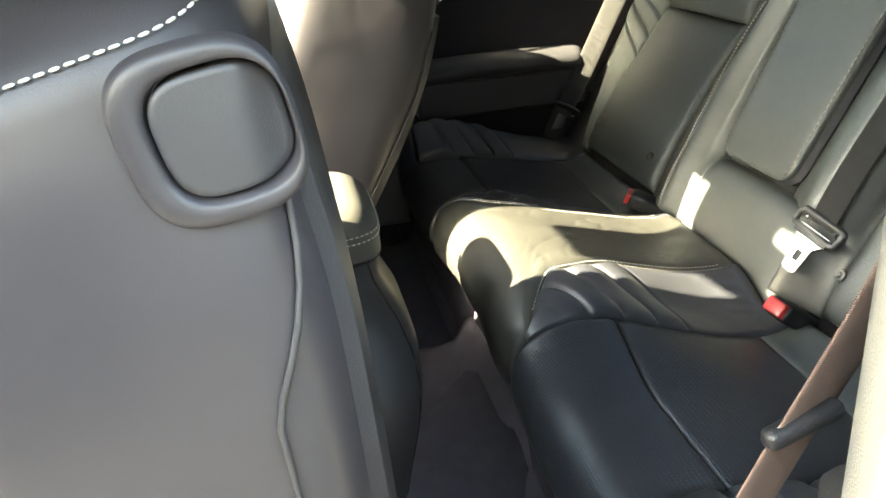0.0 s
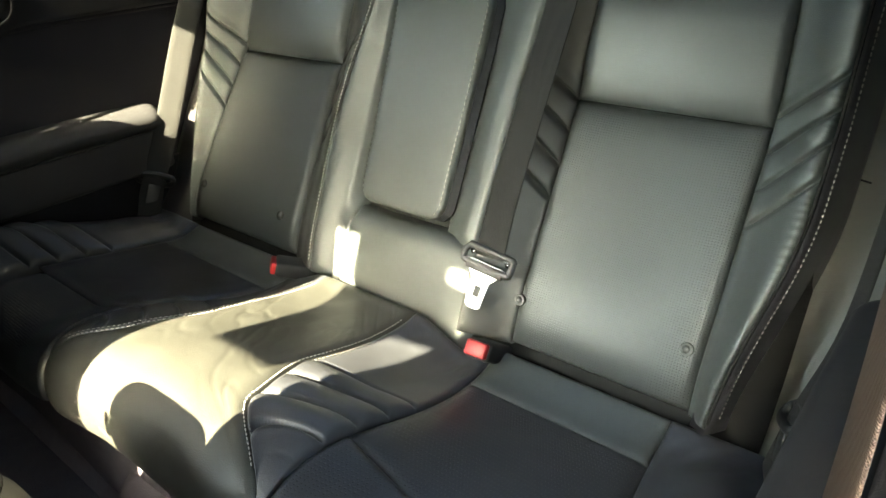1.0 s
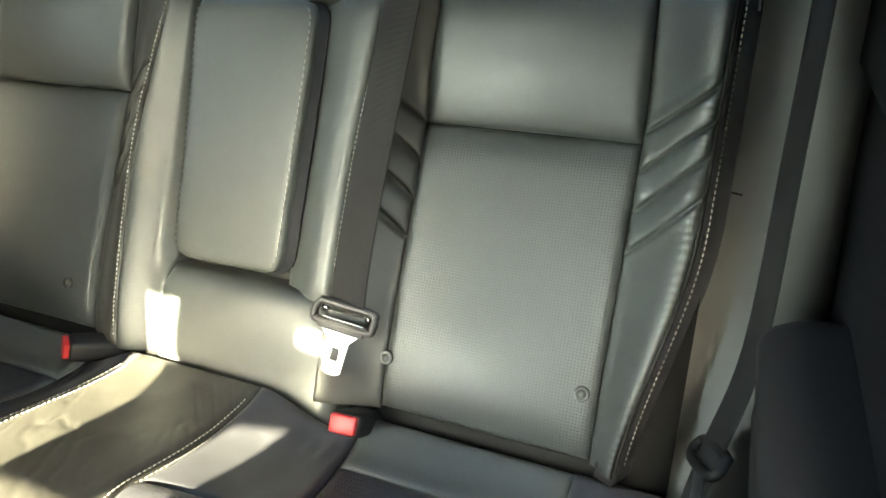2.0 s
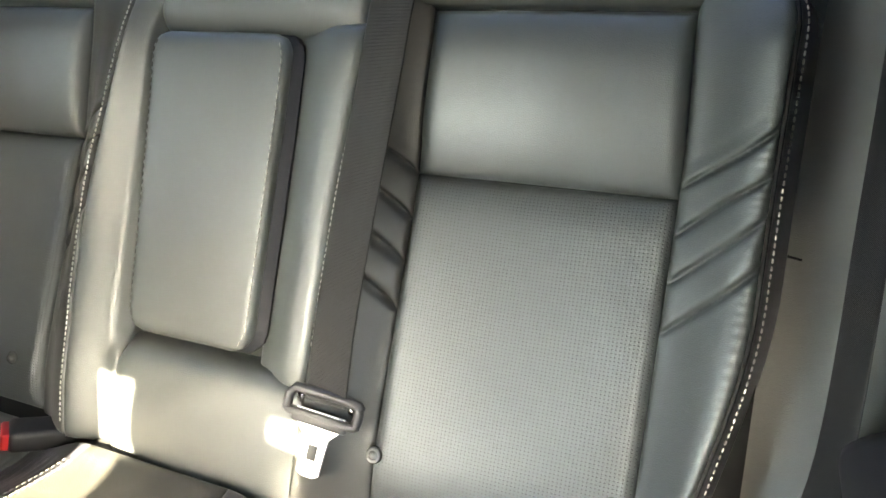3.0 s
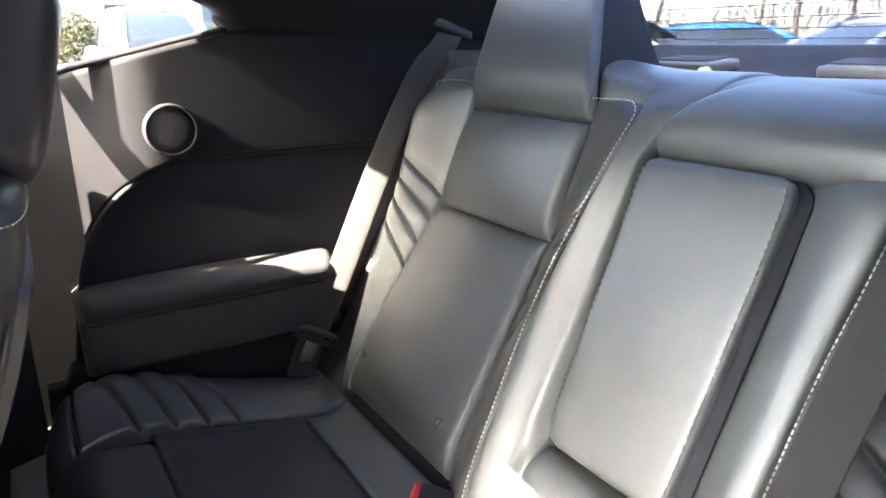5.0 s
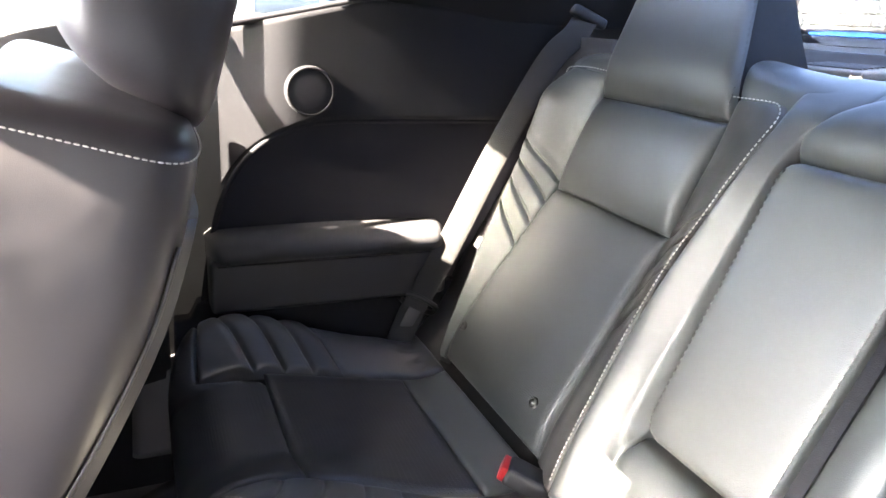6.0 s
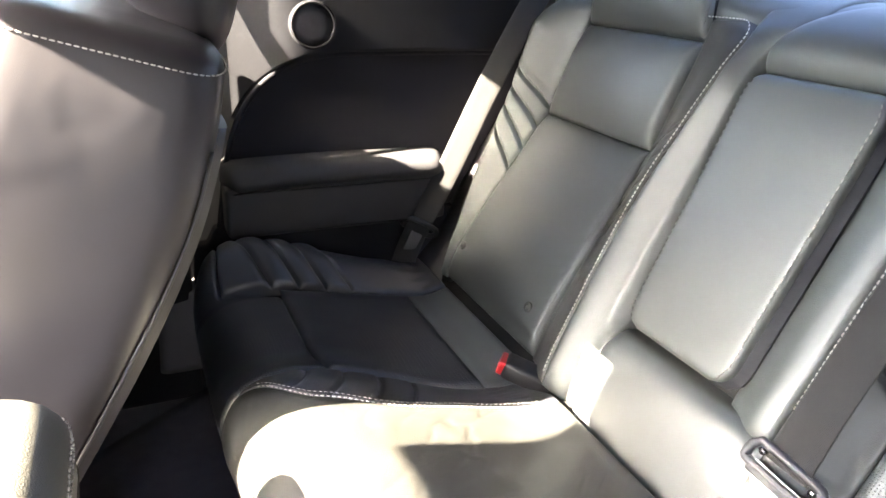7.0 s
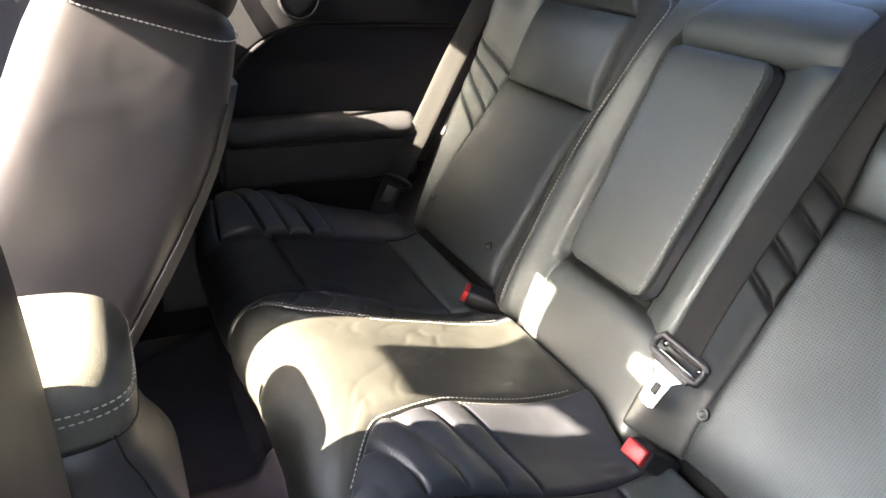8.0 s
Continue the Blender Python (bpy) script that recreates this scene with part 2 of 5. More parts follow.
def strap(name, pts, wide, width, thick, mat):
    """A flat band along a line; wide(i) is the direction across it."""
    pts = [Vector(p) for p in pts]
    verts, faces = [], []
    n = len(pts)
    cols = (-1, -0.92, -0.5, 0, 0.5, 0.92, 1)
    for i, p in enumerate(pts):
        t = (pts[min(i + 1, n - 1)] - pts[max(i - 1, 0)]).normalized()
        w = Vector(wide(i / (n - 1)) if callable(wide) else wide)
        w = (w - t * w.dot(t)).normalized()
        u = w.cross(t)
        verts += [p + w * (c * width / 2) + u * (thick / 2 * (0.3 if abs(c) == 1 else 1)) for c in cols]
        verts += [p + w * (c * width / 2) - u * (thick / 2 * (0.3 if abs(c) == 1 else 1)) for c in reversed(cols)]
    m = 2 * len(cols)
    for i in range(n - 1):
        for k in range(m):
            k2 = (k + 1) % m
            faces.append((i * m + k, i * m + k2, (i + 1) * m + k2, (i + 1) * m + k))
    faces += [tuple(range(m - 1, -1, -1)), tuple((n - 1) * m + k for k in range(m))]
    return mesh_of(name, verts, faces, mat)


def block(name, size, mat, bevel=0.004, segments=3, m=None):
    bm = bmesh.new()
    bmesh.ops.create_cube(bm, size=1.0)
    bmesh.ops.scale(bm, vec=size, verts=bm.verts)
    if bevel:
        bmesh.ops.bevel(bm, geom=bm.edges[:], offset=bevel, segments=segments, profile=0.5, affect="EDGES")
    if m is not None:
        bmesh.ops.transform(bm, matrix=m, verts=bm.verts)
    me = bpy.data.meshes.new(name)
    bm.to_mesh(me)
    bm.free()
    me.materials.append(mat)
    me.polygons.foreach_set("use_smooth", [True] * len(me.polygons))
    return me


def extruded(name, outline, depth, mat, m, bevel=0.0, segments=2):
    """A flat outline in x, y pushed out by depth along z, then posed by m."""
    bm = bmesh.new()
    vs = [bm.verts.new((x, y, 0)) for x, y in outline]
    f = bm.faces.new(vs)
    ext = bmesh.ops.extrude_face_region(bm, geom=[f])
    bmesh.ops.translate(bm, vec=(0, 0, depth), verts=[v for v in ext["geom"] if isinstance(v, bmesh.types.BMVert)])
    bmesh.ops.recalc_face_normals(bm, faces=bm.faces)
    if bevel:
        bmesh.ops.bevel(bm, geom=[e for e in bm.edges if e.calc_face_angle(0) > 0.6], offset=bevel, segments=segments, profile=0.5, affect="EDGES")
    bmesh.ops.transform(bm, matrix=m, verts=bm.verts)
    me = bpy.data.meshes.new(name)
    bm.to_mesh(me)
    bm.free()
    me.materials.append(mat)
    return me


def lathe(name, profile, mat, m, sides=20):
    """A turned shape: (radius, height) round the local z axis."""
    verts, faces = [], []
    for r, h in profile:
        verts += [m @ Vector((r * math.cos(k * math.tau / sides), r * math.sin(k * math.tau / sides), h)) for k in range(sides)]
    for j in range(len(profile) - 1):
        for k in range(sides):
            k2 = (k + 1) % sides
            faces.append((j * sides + k, j * sides + k2, (j + 1) * sides + k2, (j + 1) * sides + k))
    faces += [tuple(range(sides - 1, -1, -1)), tuple((len(profile) - 1) * sides + k for k in range(sides))]
    return mesh_of(name, verts, faces, mat)


# ---- rear seat back: one reclined form that all its panels follow ----
PROFILE = [(0.45, 0.02), (0.56, 0.048), (0.61, 0.064), (0.665, 0.086), (0.78, 0.150), (0.915, 0.226), (1.0, 0.252), (1.08, 0.276), (1.12, 0.290), (1.2, 0.318), (1.32, 0.360)]


def back_normal(z):
    s = (curve(PROFILE, z + 0.01) - curve(PROFILE, z - 0.01)) / 0.02
    return Vector((0, -1, s)).normalized()


def back_at(x, z, d=0.0):
    """A point of the seat back, d metres proud of its plain form."""
    return Vector((x, curve(PROFILE, z), z)) + back_normal(z) * d


def centre_shift(z):
    """How far the straight middle of the seat back stands before the hollow of the two places."""
    line = 0.106 + (z - 0.70) / 0.35 * 0.161
    return max(0.0, curve(PROFILE, z) - line) if 0.70 < z < 1.05 else 0.0


def back_panel(name, x0, x1, z0, z1, proud, puff, r, mat, parent, na=24, nb=36, extra=None, deep=0.05, label=""):
    """One upholstered panel; x0, x1 are edges as functions of height, proud is its rise as a function of a and height."""
    def f(a, b):
        z = z0 + (z1 - z0) * b
        l, rr = x0(z), x1(z)
        return back_at(l + (rr - l) * a, z, proud(a, z)), back_normal(z)

    zm = (z0 + z1) / 2
    me = pillow(name, f, na, nb, (abs(x1(zm) - x0(zm)), 1.1 * abs(z1 - z0)), puff, r, mat, (0, deep, -0.3 * deep), extra)
    return part(name, me, parent, label)


def pleats(z_out, n, pitch, drop, depth, z0, z1, flip=False, swell=0.004):
    """Sewn tucks that fall from the outer seam to the inner: n grooves, pitch apart, drop lower at the inner end."""
    def extra(a, b):
        if flip:
            a = 1 - a
        z = z0 + (z1 - z0) * b
        at = z_out - drop * (1 - a) ** 0.85
        d = 0.0
        fade = dome(min(a, 1 - a) * 1.0, 0.18)
        for k in range(n):
            u = (z - (at - k * pitch)) / 0.0024
            d -= depth * math.exp(-u * u) * fade
        v = (z - at) / pitch
        if -(n - 1) < v < 0:
            d += swell * (1 - abs(2 * (v - math.floor(v)) - 1) ** 2.5) * fade
        elif 0 <= v < 0.5:
            d += swell * (1 - 2 * v) * min(1, v * 6) * fade
        return d
    return extra


def NEAR_LEFT(z):
    """How far from the middle the sewn inner edge of a place runs, for the two unlike halves."""
    return curve([(0.58, 0.154), (0.66, 0.158), (0.75, 0.164), (0.87, 0.161), (0.975, 0.143), (1.03, 0.129), (1.12, 0.111)], z)


def NEAR_RIGHT(z):
    return curve([(0.58, 0.166), (0.75, 0.172), (0.88, 0.177), (1.0, 0.189), (1.12, 0.206)], z)


def rear_seat_back():
    seat = thing("rear_bench", "black leather rear seat back with perforated inserts and pale stitching", "car seat", at=(0, 0.1, 0.5))
    # the foam body behind the panels, blackened for the shade in the seams
    me = closed_grid("seat_core", lambda a, b: back_at(-0.59 + 1.18 * a, 0.50 + 0.62 * b, -0.012), 30, 20, GAP, (0, 0.08, 0))
    part("seat_core", me, seat, "foam core blackened for the shade in the seams")
    for s in (-1, 1):
        c = lambda v, s=s: (lambda z: s * v(z))
        # the two halves are sewn a finger's width unlike
        inner = (lambda z: 0.246 + 0.006 * ease((z - 0.95) / 0.12)) if s > 0 else (lambda z: 0.230 - 0.019 * ease((z - 0.90) / 0.18))
        outer = (lambda z: 0.505 - 0.004 * ease((z - 0.95) / 0.12)) if s > 0 else (lambda z: curve([(0.58, 0.552), (0.64, 0.549), (0.70, 0.543), (0.79, 0.530), (0.92, 0.510), (1.085, 0.479), (1.12, 0.474)], z))
        hollow = lambda a, z: -0.010 * math.sin(math.pi * a) * ease((z - 0.62) / 0.2)
        back_panel("insert", c(inner), c(outer), 0.602, 0.915, hollow, 0.014, (0.018, 0.045), PERF, seat, 30, 44, label="perforated black leather insert")
        back_panel("shoulder_panel", c(inner), c(outer), 0.915, 1.071, lambda a, z: 0.004 * math.sin(math.pi * a), 0.017, (0.018, 0.060), LEATHER, seat, 30, 30)
        # outer bolster with four tucks
        edge = lambda z: (0.578 if s > 0 else 0.590) - 0.016 * ease((z - 1.06) / 0.05) - 0.045 * ease((0.84 - z) / 0.26) * (1 if s > 0 else 0.6)
        tucks = pleats(0.984, 4, 0.0388, 0.060, 0.010, 0.598, 1.108, swell=0.0035)
        def gathered(a, b):
            z = 0.598 + 0.510 * b
            pull = ease((a - 0.74) / 0.2) * ease((1.02 - z) / 0.08)
            return tucks(a, b) + 0.0006 * pull * math.sin(z * 760 + 1.5 * math.sin(z * 90)) * (0.6 + 0.4 * math.sin(z * 41))
        rise = lambda a, z: 0.042 * ease(a * 1.08) * ease((1.14 - z) / 0.10) * ((0.55 + 0.45 * ease((z - 0.60) / 0.12)) if s > 0 else (0.12 + 0.88 * ease((z - 0.60) / 0.34)))
        back_panel("outer_bolster", c(outer), c(edge), 0.598, 1.108, rise, 0.008, (0.010, 0.020), LEATHER, seat, 26, 340, extra=gathered)
        # its dark flank
        def flank(a, b, s=s):
            z = 0.59 + 0.52 * b
            p = back_at(edge(z), z, rise(1, z))
            q = Vector((edge(z) + 0.022, curve(PROFILE, z) + 0.10, z - 0.02))
            m = p.lerp(q, a)
            m.x += 0.012 * math.sin(math.pi * a)
            m.x *= s
            return m
        part("side_flank", closed_grid("side_flank", flank, 8, 24, CUSHION, (-s * 0.02, 0.01, 0)), seat, "black leather flank")
        # inner bolster
        near = NEAR_RIGHT if s > 0 else NEAR_LEFT
        rise_in = lambda a, z: (0.031 + 0.7 * centre_shift(z)) * (1 - ease(a * 0.96)) * ease((1.15 - z) / 0.12)
        back_panel("inner_bolster", c(lambda z: near(z) + 0.024 * max(0.0, (z - 1.073) / 0.028) ** 2), c(lambda z: inner(z)), 0.598, 1.101, rise_in, 0.004, (0.006, 0.016), BOLSTER, seat, 22, 340, extra=pleats(0.966, 4, 0.0415, 0.052, 0.011, 0.598, 1.101, flip=True, swell=0.0035))
        # pale sewn lines round the two bolsters
        line = [back_at(s * (outer(1.1) + 0.002), 1.109, 0.014), back_at(s * (outer(1.1) + 0.045), 1.109, 0.022), back_at(s * (edge(1.10) - 0.004), 1.103, 0.024)]
        line += [flank(0.13, (z - 0.59) / 0.52) + Vector((s * 0.0012, -0.0016, 0)) for z in np.linspace(1.085, 0.605, 32)]
        # a dark cord laid along the edge as the shade of its seam
        part("seam_shade_line", tube("seam_shade_line", [back_at(s * (edge(z) + 0.0005), z, rise(1, z) + 0.001) for z in np.linspace(1.09, 0.605, 30)], 0.0022, GAP), seat, "dark line for the shade in the seam")
        part("stitching", stitches("stitching", smooth_path(line, 4), THREAD), seat, "pale contrast stitching")
        line = [back_at(s * (inner(1.1) + 0.002), 1.102, 0.010), back_at(s * (near(1.1) + 0.034), 1.102, 0.014), back_at(s * (near(1.1) + 0.017), 1.097, 0.018), back_at(s * (near(1.09) + 0.007), 1.086, 0.022)]
        line += [back_at(s * (near(z) + 0.003), z, 0.0062 + (0.030 + 0.7 * centre_shift(z)) * ease((1.15 - z) / 0.12)) for z in np.linspace(1.07, 0.61 if s < 0 else 0.74, 22)]
        part("stitching", stitches("stitching", smooth_path(line, 4), THREAD), seat, "pale contrast stitching")
        # head restraint grown from the back
        def head(a, b, s=s):
            z = 1.073 + 0.245 * b
            l = (0.228 if s > 0 else 0.208) + 0.062 * ease(b * 0.9)
            r = (0.510 if s > 0 else 0.482) - 0.015 * ease(b * 0.9)
            x = l + (r - l) * a
            return Vector((s * x, curve(PROFILE, z) - 0.012 * ease(b * 4), z)), back_normal(z)
        h = pillow("head_restraint", head, 30, 30, (0.25, 0.24), 0.014, (0.014, 0.035), LEATHER, (0, 0.03, -0.006))
        hr = part("head_restraint", h, seat)
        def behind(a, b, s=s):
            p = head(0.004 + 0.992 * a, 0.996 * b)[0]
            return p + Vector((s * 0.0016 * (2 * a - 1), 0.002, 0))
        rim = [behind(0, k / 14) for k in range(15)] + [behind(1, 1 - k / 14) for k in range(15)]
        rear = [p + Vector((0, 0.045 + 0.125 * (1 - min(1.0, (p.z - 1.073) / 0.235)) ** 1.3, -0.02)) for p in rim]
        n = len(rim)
        # sides in the darkened leather: their shade is in the colour
        bulk = mesh_of("side_panel", rim + rear, [(k, (k + 1) % n, n + (k + 1) % n, n + k) for k in range(n)] + [tuple(range(n - 1, -1, -1))] + [(n + k, n + k + 1, 2 * n - 2 - k, 2 * n - 1 - k) for k in range(14)], SHADED_SIDE, smooth=False)
        part("side_panel", bulk, hr, "leather sides of the head restraint, darkened for shade")
        seam = [Vector((s * ((0.231 if s > 0 else 0.211) + 0.060 * ease(b * 0.9)), curve(PROFILE, 1.083 + 0.235 * b) - 0.014, 1.083 + 0.235 * b)) for b in np.linspace(0.05, 0.95, 16)]
        part("stitching", stitches("stitching", seam, DARK_THREAD, 0.006, 0.003), seat, "grey seam stitching")
        for x, z in ((0.252, 0.662), (0.488, 0.672)) if s > 0 else ((0.274, 0.660), (0.522, 0.668)):
            n = back_normal(z)
            m = Matrix.Translation(back_at(s * x, z, 0.0145)) @ n.to_track_quat("Z", "Y").to_matrix().to_4x4()
            part("button", lathe("button", [(0.0085, -0.004), (0.0085, 0.0016), (0.0072, 0.0032), (0.0058, 0.0022), (0.0050, 0.0024), (0.004, 0.0044), (0.001, 0.0050)], BUTTON, m, 16), seat, "small round grey fastener")
    # centre: pads beside the armrest, the lower panel, the top pad
    flat = lambda a, z: -0.006
    # the pad beside the armrest runs on over the top of the seat back
    run = [tuple(back_at(0, z, 0.018 + 0.7 * centre_shift(z)).yz) for z in np.linspace(0.596, 1.03, 12)]
    run += [(0.262, 1.075), (0.276, 1.105), (0.302, 1.128), (0.345, 1.140), (0.40, 1.138), (0.46, 1.120)]
    def side_pad(a, b):
        t = b * (len(run) - 1)
        at = lambda q: (curve([(k, p[0]) for k, p in enumerate(run)], q), curve([(k, p[1]) for k, p in enumerate(run)], q))
        (y, z), (y2, z2) = at(max(0, t - 0.05)), at(min(len(run) - 1, t + 0.05))
        n = Vector((0, -(z2 - z), y2 - y)).normalized()
        y, z = at(t)
        up = ease((t - 11) / 3)
        l = -NEAR_LEFT(min(z, 1.1)) - 0.012 * up
        r = -0.090 + 0.05 * up
        d = -0.018 * ease((a - 0.70) / 0.30) * ease((z - 0.70) / 0.04) * (1 - up) - 0.006 * up + 0.0135 * (1 - ease(a / 0.8)) * (1 - up)
        return Vector((l + (r - l) * a, y, z)) + n * d, n
    part("centre_pad", pillow("centre_pad", side_pad, 24, 90, (0.09, 0.66), 0.004, (0.008, 0.03), LEATHER, (0, 0.05, -0.02)), seat)
    back_panel("centre_pad", lambda z: 0.092, lambda z: NEAR_RIGHT(z) - 0.002, 0.700, 1.056, lambda a, z: -0.003 + 0.021 * ease(a * 1.4) + 0.7 * centre_shift(z), 0.012, (0.012, 0.030), LEATHER, seat, 18, 50)
    back_panel("lower_panel", lambda z: -0.100 + 0.012 * ease((z - 0.68) / 0.036), lambda z: 0.196, 0.560, 0.716, lambda a, z: 0.004, 0.026, 0.030, LEATHER, seat, 46, 24)
    for x, z, d in ((0.140, 0.668, 0.028), (-0.168, 0.643, 0.016)):
        n = back_normal(z)
        m = Matrix.Translation(back_at(x, z, d)) @ n.to_track_quat("Z", "Y").to_matrix().to_4x4()
        part("button", lathe("button", [(0.0085, -0.004), (0.0085, 0.0016), (0.0072, 0.0032), (0.0058, 0.0022), (0.0050, 0.0024), (0.004, 0.0044), (0.001, 0.0050)], BUTTON, m, 16), seat, "small round grey fastener")
    roll = [(0.270, 1.044), (0.258, 1.056), (0.258, 1.080), (0.274, 1.104), (0.306, 1.118), (0.37, 1.124), (0.45, 1.120)]
    def top_pad(a, b):
        t = b * (len(roll) - 1)
        y = curve([(i, p[0]) for i, p in enumerate(roll)], t)
        z = curve([(i, p[1]) for i, p in enumerate(roll)], t)
        y2 = curve([(i, p[0]) for i, p in enumerate(roll)], min(len(roll) - 1, t + 0.05))
        z2 = curve([(i, p[1]) for i, p in enumerate(roll)], min(len(roll) - 1, t + 0.05))
        n = Vector((0, -(z2 - z), (y2 - y)))
        n = n.normalized() if n.length > 1e-6 else Vector((0, 0, 1))
        l = -0.086 + 0.050 * ease((b - 0.25) / 0.5)
        x = l + (0.186 - l) * a
        return Vector((x, y, z)), n
    part("top_pad", pillow("top_pad", top_pad, 34, 34, (0.27, 0.26), 0.010, 0.035, LEATHER, (0, 0.05, -0.03)), seat)
    shoulder = [(0.284, 1.080), (0.286, 1.104), (0.300, 1.122), (0.335, 1.132), (0.39, 1.134), (0.48, 1.120)]
    def top_roll(a, b):
        t = b * (len(shoulder) - 1)
        x = -0.60 + 1.20 * a
        lift = 0.040 * math.exp(-((abs(x) - 0.34) / 0.15) ** 2) * math.sin(math.pi * min(1, b * 1.1))
        return Vector((x, curve([(i, p[0]) for i, p in enumerate(shoulder)], t), curve([(i, p[1]) for i, p in enumerate(shoulder)], t) + lift))
    part("top_roll", closed_grid("top_roll", top_roll, 60, 24, LEATHER, (0, 0.0, -0.03)), seat)
    # fold-down armrest
    def rest(a, b):
        z = 0.724 + 0.320 * b
        w = 0.087 + 0.008 * b
        # rounded corners
        end = min(b, 1 - b) * 0.320
        if end < 0.024:
            w -= 0.024 - math.sqrt(max(0.0, 0.024 ** 2 - (0.024 - end) ** 2))
        return back_at(-w + 2 * w * a + 0.006, z, 0.024 + 0.85 * centre_shift(z)), back_normal(z)
    me = pillow("centre_armrest", rest, 30, 40, (0.19, 0.37), 0.006, (0.012, 0.022), LEATHER, (0, 0.012, -0.003))
    arm = part("centre_armrest", me, seat, "folded leather centre armrest")
    # gusset body, its shade put in with the darkened leather
    body = closed_grid("gusset", lambda a, b: rest(0.003 + 0.994 * a, 0.003 + 0.994 * b)[0] - rest(a, b)[1] * (0.0012 + 0.008 * ease((a - 0.9) / 0.1)) + Vector((0.0016 * (2 * a - 1) + 0.011 * ease((a - 0.8) / 0.2), 0, 0)), 12, 30, SHADED_SIDE, (0, 0.062, -0.012))
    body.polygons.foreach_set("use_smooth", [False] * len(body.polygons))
    part("gusset", body, arm, "leather side gusset, darkened for shade")
    for side in (-1, 1):
        line = [rest(0.5 + side * 0.468, b)[0] + rest(0.5, b)[1] * 0.0064 for b in np.linspace(0.02, 0.98, 24)]
        part("stitching", stitches("stitching", line, MID_THREAD if side > 0 else DARK_THREAD, 0.006, 0.003, 0.0009), arm, "grey seam stitching")
    return seat


# ---- rear cushion ----
CUSHION_LINE = [(0.050, 0.592), (0.0, 0.578), (-0.06, 0.584), (-0.14, 0.600), (-0.22, 0.616), (-0.29, 0.627), (-0.345, 0.626), (-0.382, 0.606), (-0.398, 0.575), (-0.392, 0.545), (-0.372, 0.525), (-0.345, 0.515), (-0.32, 0.51)]
CUSHION_RUN = [0.0]
for p, q in zip(CUSHION_LINE, CUSHION_LINE[1:]):
    CUSHION_RUN.append(CUSHION_RUN[-1] + math.dist(p, q))


def cushion_at(x, y_run):
    """A point of the cushion's form: y_run is the way along it from the rear edge, over the front and down."""
    y = curve(list(zip(CUSHION_RUN, [p[0] for p in CUSHION_LINE])), y_run)
    z = curve(list(zip(CUSHION_RUN, [p[1] for p in CUSHION_LINE])), y_run)
    u = abs(x)
    front = ease((y_run - 0.10) / 0.28)
    fade = 1 - ease((y_run - 0.44) / 0.13)
    ridge = 0.054 * (1 - ease((u - 0.22) / 0.16)) if x > 0 else 0.054 - 0.010 * ease(u / 0.12) - 0.044 * ease((u - 0.17) / 0.16)
    outer = 0.058 * ease((u - 0.50) / 0.10) - 0.06 * ease((u - 0.615) / 0.075)
    rear_lift = 0.034 * (1 - ease((u - 0.10) / 0.1)) * (1 - front)
    z += (ridge * front + outer * (0.55 + 0.45 * front) * ease((y_run + 0.01) / 0.12)) * fade + rear_lift
    # the middle stands a little back, the two ends curve away
    y += 0.012 * (1 - ease((u - 0.06) / 0.14)) * ease((y_run - 0.36) / 0.1) + 0.030 * ease((u - 0.54) / 0.14) * ease((y_run - 0.36) / 0.12)
    return Vector((x, y, z))


def cushion_normal(x, r):
    p = cushion_at(x + 0.004, r) - cushion_at(x - 0.004, r)
    q = cushion_at(x, r + 0.004) - cushion_at(x, r - 0.004)
    n = q.cross(p)
    return n.normalized() if n.length else Vector((0, 0, 1))


def cushion_panel(name, x0, x1, r0, r1, puff, rad, mat, parent, na, nb, extra=None, label=""):
    def f(a, b):
        ra, rb = r0(a), r1(a)
        r = ra + (rb - ra) * b
        x = x0(r) + (x1(r) - x0(r)) * a
        n = cushion_normal(x, r)
        if n.z < -0.2 or (n.y > 0.5 and r > 0.4):
            n = -n
        return cushion_at(x, r), n
    rm = (r0(0.5) + r1(0.5)) / 2
    me = pillow(name, f, na, nb, (abs(x1(rm) - x0(rm)), abs(r1(0.5) - r0(0.5))), puff, rad, mat, (0, 0.012, -0.03), extra)
    return part(name, me, parent, label)


